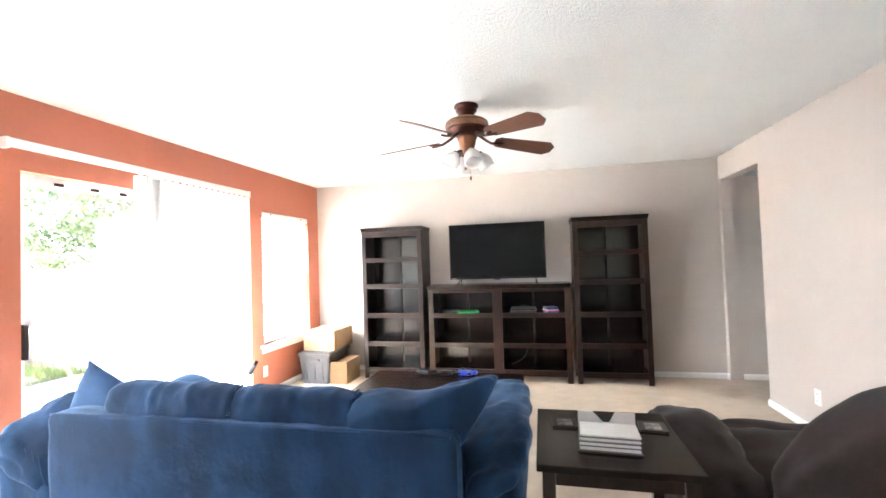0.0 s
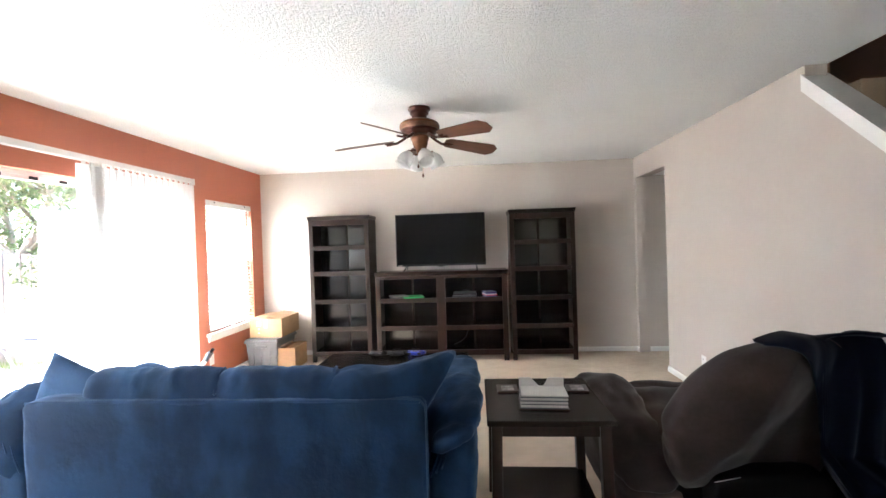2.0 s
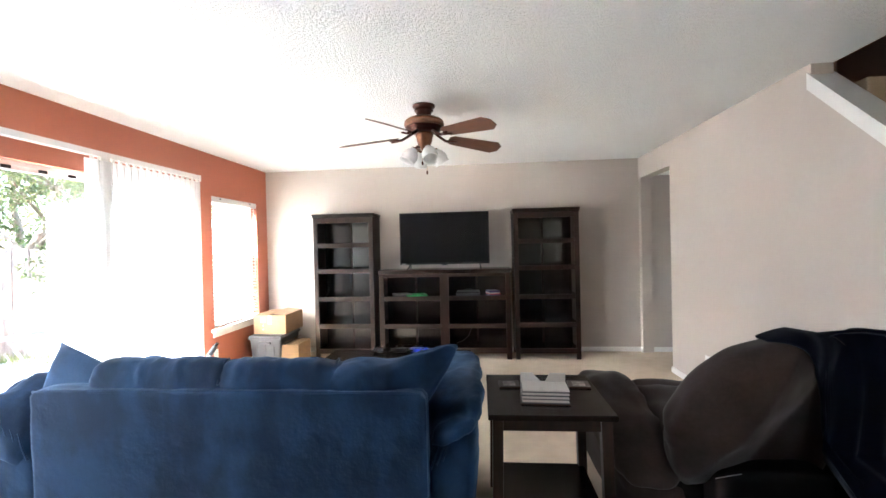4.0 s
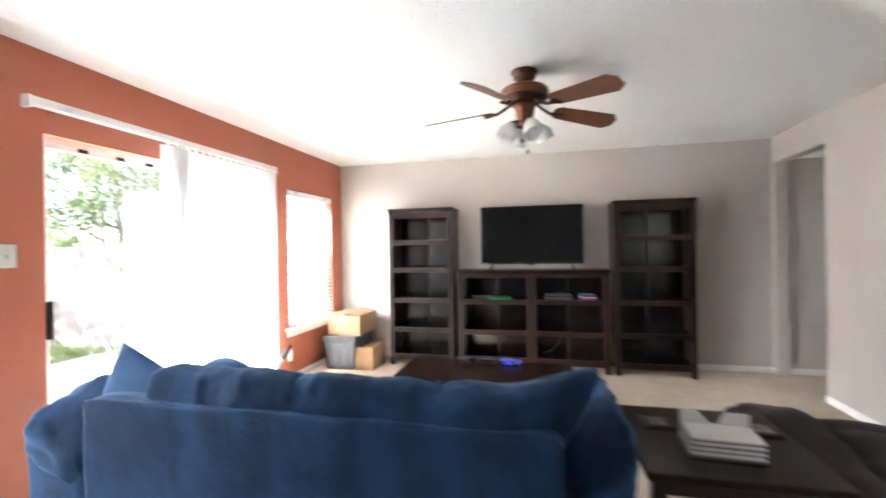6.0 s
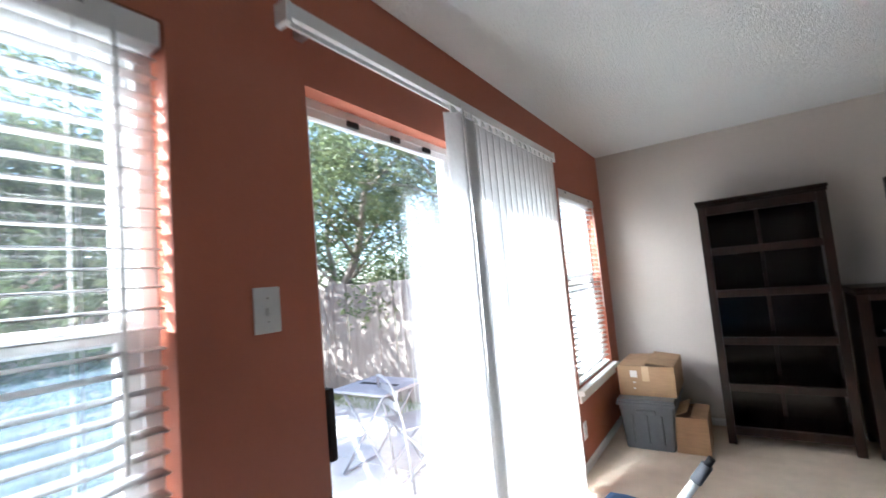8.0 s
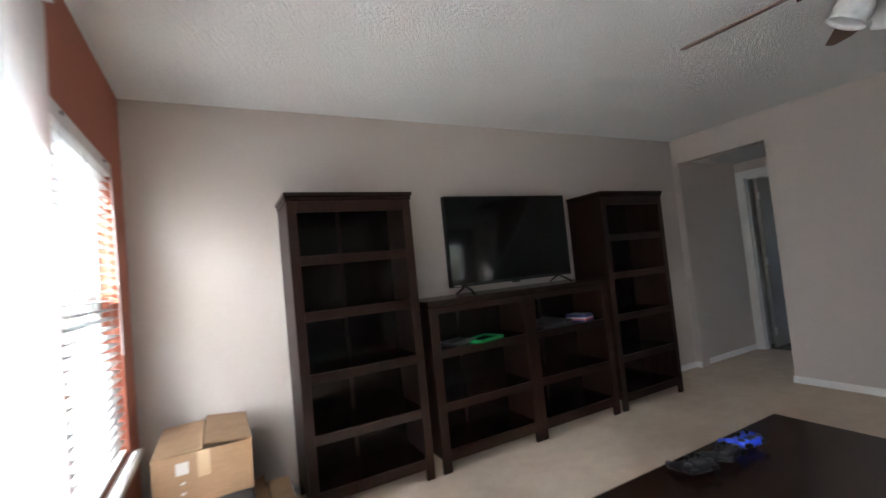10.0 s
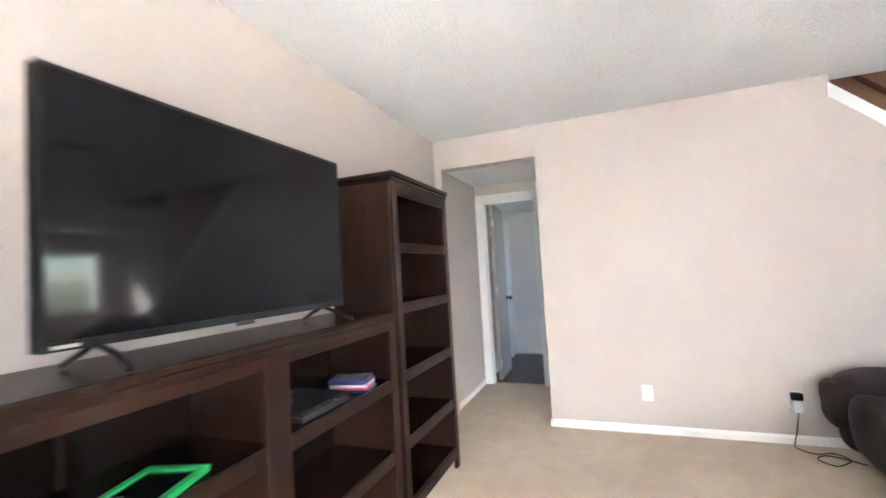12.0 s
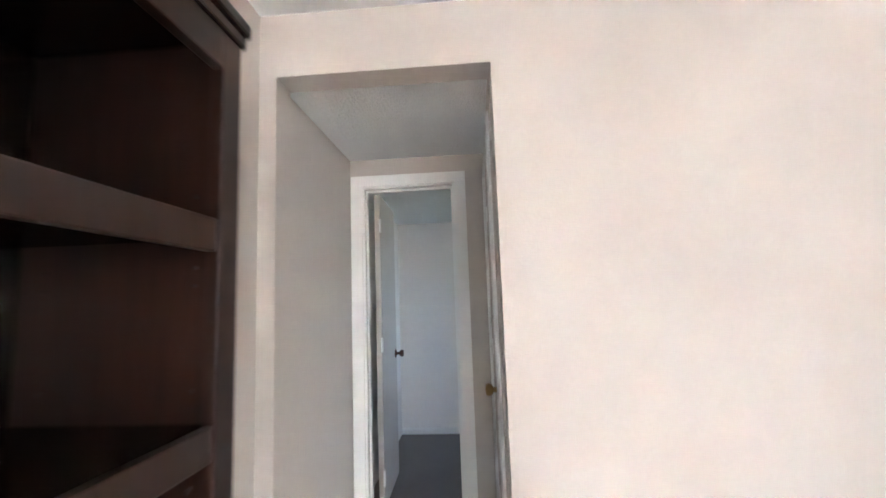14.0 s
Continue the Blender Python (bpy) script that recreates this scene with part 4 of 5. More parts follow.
def carton(at, size, rz, label, open_flaps, marks=False):
    """A used cardboard carton; open_flaps: degrees by which its two top flaps stand up."""
    c = thing("cardboard_box", at, label, "box", "cardboard boxes", rz)
    w, d, h = size[0] / 2, size[1] / 2, size[2]
    t = 0.005
    part("carton_wall", box_bm((-w, -d, 0), (w, -d + t, h), 0.0015), "card", c)
    part("carton_wall", box_bm((-w, d - t, 0), (w, d, h), 0.0015), "card", c)
    part("carton_wall", box_bm((-w, -d + t, 0), (-w + t, d - t, h), 0.0015), "card", c)
    part("carton_wall", box_bm((w - t, -d + t, 0), (w, d - t, h), 0.0015), "card", c)
    part("carton_floor", box_bm((-w + t, -d + t, 0.001), (w - t, d - t, 0.006)), "card_in", c)
    part("inner_flap", box_bm((-w + t, -d + t, h - 0.016), (w - t, d - t, h - 0.012)), "card_in", c)
    for sx, ang in ((-1, open_flaps[0]), (1, open_flaps[1])):
        bm = box_bm((0, -d + 0.002, 0), (w - 0.003, d - 0.002, 0.004), 0.001)
        part("top_flap", bm, "card", c, m=Matrix.Translation((sx * w, 0, h)) @ pose(0, 0, 0, 0, 0, 180 if sx > 0 else 0) @ pose(0, 0, 0, 0, -ang, 0))
    if marks:
        part("shipping_label", box_bm((-w * 0.55, -d - 0.0012, h * 0.62), (-w * 0.30, -d - 0.0002, h * 0.85), 0.0004), "paper", c)
        for z in (0.25, 0.45):
            part("torn_mark", box_bm((-w * 0.47, -d - 0.001, h * z - 0.004), (-w * 0.38, -d - 0.0002, h * z + 0.005)), "paper", c)
        part("tape_strip", box_bm((-0.025, -d - 0.001, h * 0.5), (0.025, -d - 0.0002, h)), "tape", c)
    return c


storage_bin((-1.82, 5.245, 0))
carton((-1.812, 5.342, 0.372), (0.40, 0.50, 0.225), 0, "brown cardboard box on top of the storage bin", (1.5, 7), True)
carton((-1.540, 5.210, 0), (0.215, 0.36, 0.255), 0, "small brown cardboard box on the carpet", (24, 3))

# ---- sofa ----
S = lambda *a, **k: soft_bm(*a, **k)


def sofa():
    s = thing("sofa", (-0.385, 2.305, 0), "blue microfibre sofa with a chaise, seen from its back", "sofa")
    ox, oy = -0.40, 2.40
    A = lambda x, y, z: (x - ox, y - oy, z)
    # back frame, slightly fuller along its top
    part("back_frame", S(A(-1.270, 1.915, 0.05), A(0.492, 2.02, 0.800), power=30, cuts=24, lumps=0.005, seed=1), "sofa", s)
    part("back_welt", tube_bm([A(-1.255 + 0.0432 * k, 1.921, 0.790 + 0.002 * math.sin(k)) for k in range(41)], 0.006, 6), "sofa", s)

    def flop(p):
        """A back cushion that leans back, with gathers running up from its seam."""
        w = noise.noise(Vector((p.x * 9, p.z * 3, 4.0)))
        g = 0.5 + 0.5 * math.sin(p.x * 70 + 6 * w)
        k = max(0, min(1, (p.z - 0.76) / 0.08))
        return Vector((p.x, p.y + 0.010 * g * k * (0.4 + abs(w)), p.z - 0.85 * max(0, p.y + oy - 2.045) - 0.007 * g * k * (0.5 + w)))

    def peak(p):
        """The corner cushion: its outer end stands up in a thin ear."""
        u, k = max(0, min(1, (p.x + ox - 0.33) / 0.28)), max(0, min(1, (p.z - 0.66) / 0.20))
        y = 2.185 - oy
        return Vector((p.x - 0.19 * u * (1 - k), y + (p.y - y) * (1 - 0.6 * u * k), p.z + 0.068 * u ** 1.4 * k - 0.25 * max(0, p.y + oy - 2.06) * (1 - u)))

    for i, (a, b, top, pw) in enumerate(((-1.06, -0.355, 0.915, 6), (-0.465, 0.155, 0.911, 6), (0.052, 0.632, 0.900, 6.0))):
        c = part("back_cushion", S(A(a, 1.945 - 0.012 * (i == 2), 0.42), A(b, 2.26, top), power=pw, cuts=44, lumps=0.010, seed=3 + i * 5, lump_scale=8, warp=peak if i == 2 else flop), "sofa", s)
        if i < 2:
            part("seam", tube_bm([A(b - 0.060, 1.952 + 0.03 * k, (0.815, 0.87, 0.902, 0.905, 0.88, 0.84)[k]) for k in range(4)], 0.006, 6), "sofa", c)
    for i, (a, b, inner) in enumerate(((-1.655, -1.29, -1.29), (0.48, 0.705, 0.48))):
        w, side = b - a, -1 if i == 0 else 1

        def taper(p):
            u = (p.x + ox - inner) * side
            return Vector((inner - ox + side * u * (0.80 + 0.20 * min(1, p.z / 0.6)), p.y, p.z - 0.15 * max(0, 1 - u / w) ** 1.5 * max(0, (p.z - 0.3) / 0.33)))

        def drape(p):
            u = (p.x + ox - inner) * side
            back = max(0, min(1, (2.34 - (p.y + oy)) / 0.34))
            return Vector((p.x, p.y + 0.05 * (1 - u / w) * back, p.z - (droop * max(0, 1 - u / w) + 0.3 * droop) * back))

        end, droop = (2.42, 0.18) if i == 0 else (2.86, 0.09)
        part("arm_body", S(A(a, 1.950, 0.04), A(b, end, 0.635 + 0.035 * i), power=8, lumps=0.009, seed=20 + i, warp=taper), "sofa", s)
        pad = part("arm_pad", S(A(a - 0.016, 1.905, 0.585 + 0.045 * i), A(b + 0.018, end + 0.04, 0.790 - 0.035 * i), power=3.4, cuts=18, lumps=0.018, seed=30 + i, lump_scale=8, warp=drape), "sofa", s)
        for q in range(3):
            x = inner + side * w * (0.10 + 0.11 * q)
            part("pleat", tube_bm([A(x + side * 0.012 * k, 1.953 - 0.004 * math.sin(k + q), 0.47 + 0.018 * q + 0.030 * k) for k in range(5)], 0.0045, 6, taper=0.4), "sofa", pad)
    part("seat_base", S(A(-1.29, 2.05, 0.05), A(0.48, 2.88, 0.30), power=14, lumps=0.004, seed=8), "sofa", s)
    part("chaise_base", S(A(-1.475, 2.86, 0.05), A(-0.745, 3.49, 0.30), power=12, lumps=0.006, seed=9), "sofa", s)
    for i, (a, b) in enumerate(((-0.735, -0.14), (-0.13, 0.48))):
        part("seat_cushion", S(A(a, 2.25, 0.29), A(b, 2.92, 0.475), power=5, lumps=0.012, seed=11 + i), "sofa", s)
    part("chaise_cushion", S(A(-1.30, 2.25, 0.27), A(-0.742, 2.95, 0.455), power=6, lumps=0.010, seed=15), "sofa", s)
    part("chaise_end_cushion", S(A(-1.49, 2.80, 0.27), A(-0.725, 3.525, 0.455), power=7, lumps=0.012, seed=16), "sofa", s)
    for x, y in ((-1.55, 2.02), (0.62, 2.02), (0.62, 2.84), (-1.42, 3.43), (-0.81, 3.43)):
        part("foot", box_bm(A(x - 0.03, y - 0.03, 0.0), A(x + 0.03, y + 0.03, 0.06), 0.005), "espresso", s)
    return s


sofa()


def throw_pillow(apex, size, thick, spin, rx, rz, seed, label, full=0.0):
    """A pillow standing on a corner: apex is its upper corner, spin its turn in its own plane."""
    pl = solid("throw_pillow", pillow_bm(size, size, thick, seed=seed, full=full), "sofa", label, "pillow", group="throw pillows")
    turn = pose(0, 0, 0, rx, 0, rz) @ pose(0, 0, 0, 0, -spin, 0)
    pl.matrix_basis = Matrix.Translation(Vector(apex) - turn @ Vector((size / 2, 0, size / 2)) * math.sqrt(1 - full / 2)) @ turn


throw_pillow((-1.385, 2.10, 0.950), 0.56, 0.17, 72, -6, -4, 2, "blue microfibre throw pillow standing on its corner against the sofa back")
throw_pillow((-1.55, 2.90, 0.672), 0.46, 0.23, 36, -56, 50, 5, "blue microfibre throw pillow lying tilted on the chaise", full=0.42)

# ---- pole leaning on the chaise ----
tip, way = Vector((-1.305, 3.24, 0.660)), Vector((-0.570, -0.060, -0.819)).normalized()
pole = thing("extension_pole", tip + way * 0.80, "white extension pole with a grey tip leaning on the chaise", "pole")
rel = lambda d: way * (d - 0.80)
part("lower_tube", tube_bm([rel(0.80), rel(0.40)], 0.013, 14), "white_plastic", pole)
part("upper_tube", tube_bm([rel(0.42), rel(0.05)], 0.0155, 14), "white_plastic", pole)
part("collar", tube_bm([rel(0.075), rel(0.06), rel(0.0)], 0.020, 14), "grey_rubber", pole)
part("tip_plug", tube_bm([rel(0.0), rel(-0.03)], 0.013, 12), "black_plastic", pole)


# ---- coffee table and controllers ----
def coffee_table():
    c = thing("coffee_table", (0.012, 3.665, 0), "low dark espresso wooden coffee table with arched aprons", "table")
    w, d, h = 0.625, 0.315, 0.45
    part("tabletop", box_bm((-w, -d, h - 0.028), (w, d, h), 0.007, 3), "espresso_top", c)

    def arch(length, x, y, along):
        bm = bmesh.new()
        n = 16
        cols = []
        for k in range(n + 1):
            u = 2 * k / n - 1
            drop = 0.045 + 0.075 * abs(u) ** 2.6
            for s in (-0.011, 0.011):
                q = Vector((x + u * length, y + s, 0)) if along == "x" else Vector((x + s, y + u * length, 0))
                cols.append((bm.verts.new(q + Vector((0, 0, h - 0.028))), bm.verts.new(q + Vector((0, 0, h - 0.028 - drop)))))
        for k in range(n):
            a, b, e, f = cols[2 * k], cols[2 * k + 1], cols[2 * k + 2], cols[2 * k + 3]
            bm.faces.new((a[0], a[1], e[1], e[0]))
            bm.faces.new((b[0], f[0], f[1], b[1]))
            bm.faces.new((a[1], b[1], f[1], e[1]))
            bm.faces.new((a[0], e[0], f[0], b[0]))
        bm.faces.new((cols[0][0], cols[1][0], cols[1][1], cols[0][1]))
        bm.faces.new((cols[-2][0], cols[-2][1], cols[-1][1], cols[-1][0]))
        return bm

    for y in (-d + 0.05, d - 0.05):
        part("apron", arch(w - 0.07, 0, y, "x"), "espresso", c)
    for x in (-w + 0.05, w - 0.05):
        part("apron", arch(d - 0.07, x, 0, "y"), "espresso", c)
    for sx in (-1, 1):
        for sy in (-1, 1):
            bm = box_bm((-0.028, -0.028, 0), (0.028, 0.028, h - 0.03), 0.004)
            for v in bm.verts:
                k = 1 - v.co.z / h
                v.co.x = v.co.x * (1 - 0.35 * k) + sx * 0.045 * k * k + sx * (w - 0.065)
                v.co.y = v.co.y * (1 - 0.35 * k) + sy * 0.03 * k * k + sy * (d - 0.055)
            part("leg", bm, "espresso", c)


coffee_table()


def controller(at, rz, material, label):
    g = thing("game_controller", at, label, "game controller", "game controllers", rz)
    part("body", soft_bm((-0.065, -0.035, 0.012), (0.065, 0.040, 0.048), power=3.2, cuts=8, lumps=0.001), material, g)
    for s in (-1, 1):
        part("grip", tube_bm([(s * 0.052, 0.0, 0.032), (s * 0.066, -0.035, 0.026), (s * 0.068, -0.068, 0.018)], 0.018, 12, taper=0.75), material, g)
        part("thumb_stick", lathe_bm([(0.006, 0), (0.006, 0.010), (0.010, 0.013), (0.010, 0.017), (0.0, 0.018)], 14, m=Matrix.Translation((s * 0.025, -0.016, 0.044))), "black_plastic", g)
        part("button_pad", lathe_bm([(0.014, 0), (0.014, 0.004), (0.0, 0.005)], 14, m=Matrix.Translation((s * 0.047, 0.014, 0.044))), "charcoal", g)
        part("trigger", box_bm((s * 0.044 - 0.014, 0.032, 0.024), (s * 0.044 + 0.014, 0.050, 0.040), 0.004), "black_plastic", g)
    part("touch_pad", box_bm((-0.024, 0.002, 0.044), (0.024, 0.030, 0.0495), 0.002), "charcoal", g)


controller((0.175, 3.86, 0.45), 172, "blue_plastic", "bright blue game controller on the coffee table")
controller((0.01, 3.85, 0.45), 185, "black_plastic", "black game controller on the coffee table")
controller((-0.165, 3.86, 0.45), 165, "black_plastic", "black game controller beside another on the coffee table")


# ---- end table and what lies on it ----
def end_table():
    e = thing("end_table", (1.043, 2.320, 0), "dark espresso wooden end table with a lower shelf", "table")
    w, d, h = 0.283, 0.302, 0.635
    part("tabletop", box_bm((-w, -d, h - 0.026), (w, d, h), 0.006, 3), "espresso_top", e)
    for y in (-d + 0.045, d - 0.045):
        part("apron", box_bm((-w + 0.06, y - 0.01, h - 0.085), (w - 0.06, y + 0.01, h - 0.026), 0.002), "espresso", e)
    for x in (-w + 0.045, w - 0.045):
        part("apron", box_bm((x - 0.01, -d + 0.06, h - 0.085), (x + 0.01, d - 0.06, h - 0.026), 0.002), "espresso", e)
    for sx in (-1, 1):
        for sy in (-1, 1):
            bm = box_bm((-0.024, -0.024, 0), (0.024, 0.024, h - 0.026), 0.004)
            for v in bm.verts:
                k = 1 - v.co.z / h
                v.co.x += sx * (w - 0.045 + 0.012 * k)
                v.co.y += sy * (d - 0.045 + 0.012 * k)
            part("leg", bm, "espresso", e)
    part("lower_shelf", box_bm((-w + 0.03, -d + 0.03, 0.115), (w - 0.03, d - 0.03, 0.137), 0.004), "espresso_top", e)


end_table()
nh = thing("napkin_holder", (1.036, 2.215, 0.635), "white notched card holder with a thick stack of papers", "holder", rz=-3)
rnd = random.Random(3)
part("tray", box_bm((-0.115, -0.075, 0), (0.115, 0.075, 0.006), 0.002), "espresso", nh)
z = 0.006
# Every third sheet is grey, painting the dark gaps between the papers.
for k in range(11):
    j = rnd.uniform(-0.003, 0.003)
    part("paper_sheaf", box_bm((-0.108 + j, -0.072 + j, z), (0.108 + j, 0.068, z + 0.0045), 0.001), "paper" if k % 3 else "bin", nh)
    z += 0.0056
bm = bmesh.new()
prof = [(-0.11, 0.0), (0.11, 0.0), (0.11, 0.108), (0.035, 0.108), (0.012, 0.066), (-0.012, 0.066), (-0.052, 0.108), (-0.11, 0.108)]
f0 = [bm.verts.new((x, 0.074, zz)) for x, zz in prof]
f1 = [bm.verts.new((x, 0.080, zz)) for x, zz in prof]
bm.faces.new(f0)
bm.faces.new(f1[::-1])
for k in range(8):
    bm.faces.new((f0[k], f1[k], f1[(k + 1) % 8], f0[(k + 1) % 8]))
part("notched_back", bm, "paper", nh)
for x, r in ((0.880, 2), (1.245, -4)):
    c = thing("coaster", (x, 2.430, 0.635), "dark square coaster with a pale printed centre", "coaster", "coasters", r)
    part("frame", box_bm((-0.055, -0.055, 0), (0.055, 0.055, 0.010), 0.002), "espresso", c)
    part("printed_inlay", box_bm((-0.032, -0.040, 0.0101), (0.032, 0.030, 0.0112)), "magazine", c)


# ---- recliner ----
def back_shape(p):
    """The recliner's back leans and falls away towards its inner side."""
    fold = max(0, (1.55 * p.x + 0.955 - p.z) / 1.84) * max(0, min(1, (-0.40 - p.y) / 0.10))
    return Vector((p.x, p.y - 0.16 * (p.z - 0.45) + min(0.17, 0.75 * fold), p.z - 0.24 * max(0, (0.02 - p.x) / 0.45) ** 1.5 * max(0, (p.z - 0.5) / 0.5)))


def recliner():
    r = thing("recliner", (1.985, 2.485, 0), "dark grey fabric recliner with overstuffed arms and back", "armchair", rz=-2)
    part("base", S((-0.52, -0.42, 0.03), (0.52, 0.50, 0.34), power=14, lumps=0.004, seed=41), "recliner_under", r)
    part("backrest", S((-0.435, -0.58, 0.24), (0.34, -0.26, 1.004), power=3.2, cuts=30, lumps=0.022, seed=42, lump_scale=3.4, warp=back_shape), "recliner", r)
    part("head_cushion", S((-0.27, -0.42, 0.60), (0.30, -0.18, 0.92), power=2.8, lumps=0.02, seed=43, warp=back_shape), "recliner", r)
    part("lower_back_cover", S((-0.27, -0.54, 0.08), (0.20, -0.38, 0.43), power=9, lumps=0.006, seed=44), "recliner_under", r)
    part("back_seam", tube_bm([back_shape(Vector((-0.30 + 0.062 * k, -0.578 + 0.0012 * (k - 5) ** 2, 0.40 + 0.045 * k + 0.008 * math.sin(k)))) for k in range(9)], 0.006, 6), "recliner", r)
    part("seat_cushion", S((-0.41, -0.30, 0.30), (0.41, 0.46, 0.50), power=4.5, lumps=0.014, seed=45), "recliner", r)
    part("footrest", S((-0.40, 0.40, 0.10), (0.40, 0.64, 0.47), power=4.5, lumps=0.014, seed=46), "recliner", r)
    for i, (a, b) in enumerate(((-0.652, -0.39), (0.39, 0.62))):
        sag = lambda p: Vector((p.x, p.y, p.z - 0.15 * max(0, min(1, (0.34 - p.y) / 0.80)) ** 1.2 * max(0, min(1, (p.z - 0.22) / 0.25))))
        back = 0.07 if i == 0 else 0.0
        part("arm_body", S((a + 0.03, -0.44, 0.05), (b + back, 0.61, 0.47), power=6, lumps=0.010, seed=47 + i, warp=sag), "recliner", r)
        part("arm_pad", S((a - 0.005, -0.46, 0.33), (b + 0.005 + back, 0.645, 0.575), power=3.0, cuts=18, lumps=0.018, seed=49 + i, warp=sag), "recliner", r)
        part("arm_front_roll", S((a - 0.01, 0.50, 0.20), (b + 0.01, 0.70, 0.50), power=3, lumps=0.012, seed=51 + i), "recliner", r)
    part("release_lever", tube_bm([(0.60, 0.05, 0.30), (0.625, 0.10, 0.32), (0.625, 0.18, 0.33)], 0.012, 8), "black_plastic", r)
    part("back_zip", tube_bm([(-0.285, -0.556, 0.415), (-0.235, -0.558, 0.428), (-0.185, -0.557, 0.438)], 0.0014, 5), "steel", r)
    return r


recliner()


def blanket():
    """A fleece thrown over the recliner's back: over its crest, down behind and down the outer side."""
    bm = bmesh.new()
    n, m = 52, 56

    quarter, low = 0.48, 0.62

    def lie(x, d):
        """A point of the cloth at x, d metres behind the crest along it (negative: in front)."""
        r = max(0.0, 1 - min(1, abs(x + 0.06) / 0.40) ** 2.8) ** (1 / 2.8)
        r = max(r, 0.925)
        deep, high = (0.185 if d > 0 else 0.150), 0.408 * r
        a = min(1, abs(d) / quarter) * math.pi / 2
        y = -0.42 + (-1 if d > 0 else 1) * deep * math.sin(a) ** 0.72
        z = low + high * math.cos(a) ** 0.72 - max(0, abs(d) - quarter)
        return back_shape(Vector((x, y, z))) if z > 0.45 else Vector((x, y, z))

    grid = []
    for i in range(n + 1):
        u = i / n
        x = -0.085 + 0.525 * u
        k = min(1, max(0, (x - 0.14) / 0.07))
        behind = 0.03 + 0.37 * min(1, (x + 0.085) / 0.23) + 0.60 * k * k * (3 - 2 * k)
        front = 0.02 + 0.36 * min(1, max(0, x - 0.02) / 0.24)
        row = []
        for j in range(m + 1):
            d = -front + (front + behind) * j / m
            p = lie(x, d)
            wave = noise.noise(Vector((u * 4, d * 2.2, 1)))
            loose = max(0, d - 0.25)
            fold = (0.004 + 0.035 * loose) * math.sin(u * 30 + 2.5 * wave)
            p.y -= (fold + 0.010 + 0.02 * loose) if d > 0 else -0.006
            p.x += 0.03 * wave * (0.3 + loose) + 0.04 * loose * u
            p.z -= 0.022 * max(0, 1 - (x + 0.085) / 0.12)
            p.z = max(0.03, p.z + 0.006 * wave + 0.010 * math.cos(u * 7 + 1) * math.exp(-(d / 0.2) ** 2))
            row.append(bm.verts.new(p))
        grid.append(row)
    for i in range(n):
        for j in range(m):
            bm.faces.new((grid[i][j], grid[i + 1][j], grid[i + 1][j + 1], grid[i][j + 1])).smooth = True
    ob = solid("blanket", bm, "blanket", "dark navy fleece blanket thrown over the recliner back", "blanket")
    ob.matrix_basis = pose(1.985, 2.485, 0, 0, 0, -2)
    sol = ob.modifiers.new("thickness", "SOLIDIFY")
    sol.thickness, sol.offset = 0.012, 0.0
    return ob


blanket()


# ---- switches, outlets and the cord ----
def wall_plate(name, at, rz, label, category, kind):
    """A moulded plate on a wall; its own +y points into the room."""
    p = thing(name, at, label, category, rz=rz)
    w, h = (0.0375, 0.0585)
    part("plate", box_bm((-w, 0.0, -h), (w, 0.006, h), 0.003), "white_plastic", p)
    if kind == "switch":
        part("toggle", box_bm((-0.006, 0.004, -0.014), (0.006, 0.020, 0.006), 0.002), "white_plastic", p)
    else:
        for z in (-0.024, 0.024):
            s = part("socket", box_bm((-0.016, 0.005, z - 0.014), (0.016, 0.008, z + 0.014), 0.003), "white_plastic", p)
            for x in (-0.007, 0.007):
                part("slot", box_bm((x - 0.0015, 0.0075, z - 0.004), (x + 0.0015, 0.0085, z + 0.007)), "slot", s)
    for z in ((-0.03, 0.03) if kind == "switch" else (0.0,)):
        part("screw", lathe_bm([(0.003, 0.0055), (0.003, 0.0072), (0.0, 0.0074)], 10, m=pose(0, 0, z, -90, 0, 0) @ Matrix.Translation((0, 0, 0))), "steel", p)
    return p


wall_plate("light_switch", (XL, 2.132, 1.342), -90, "white toggle light switch on the terracotta wall", "light switch", "switch")
wall_plate("wall_outlet", (XL, 4.535, 0.262), -90, "white wall outlet under the window", "outlet", "outlet")
wall_plate("wall_outlet", (XR, 4.126, 0.294), 90, "white wall outlet on the beige wall", "outlet", "outlet")
wall_plate("wall_outlet", (XR, 3.229, 0.292), 90, "white wall outlet with an adapter plugged in", "outlet", "outlet")
ad = thing("power_adapter", (XR - 0.008, 3.229, 0.292), "black and white power adapter plugged into the outlet", "adapter", rz=90)
part("black_plug", box_bm((-0.030, 0.0, 0.006), (0.030, 0.045, 0.052), 0.005), "black_plastic", ad)
part("white_plug", box_bm((-0.026, 0.0, -0.075), (0.026, 0.038, 0.002), 0.006), "white_plastic", ad)
cord = [(XR - 0.04, 3.229, 0.217), (XR - 0.05, 3.25, 0.10), (XR - 0.055, 3.27, 0.02), (XR - 0.10, 3.27, 0.008), (XR - 0.17, 3.20, 0.008), (XR - 0.14, 3.10, 0.008), (XR - 0.22, 3.05, 0.008),
        (XR - 0.30, 3.11, 0.008), (XR - 0.33, 3.17, 0.008), (XR - 0.25, 3.22, 0.010), (XR - 0.20, 3.14, 0.014), (XR - 0.30, 2.98, 0.010)]
pts = []
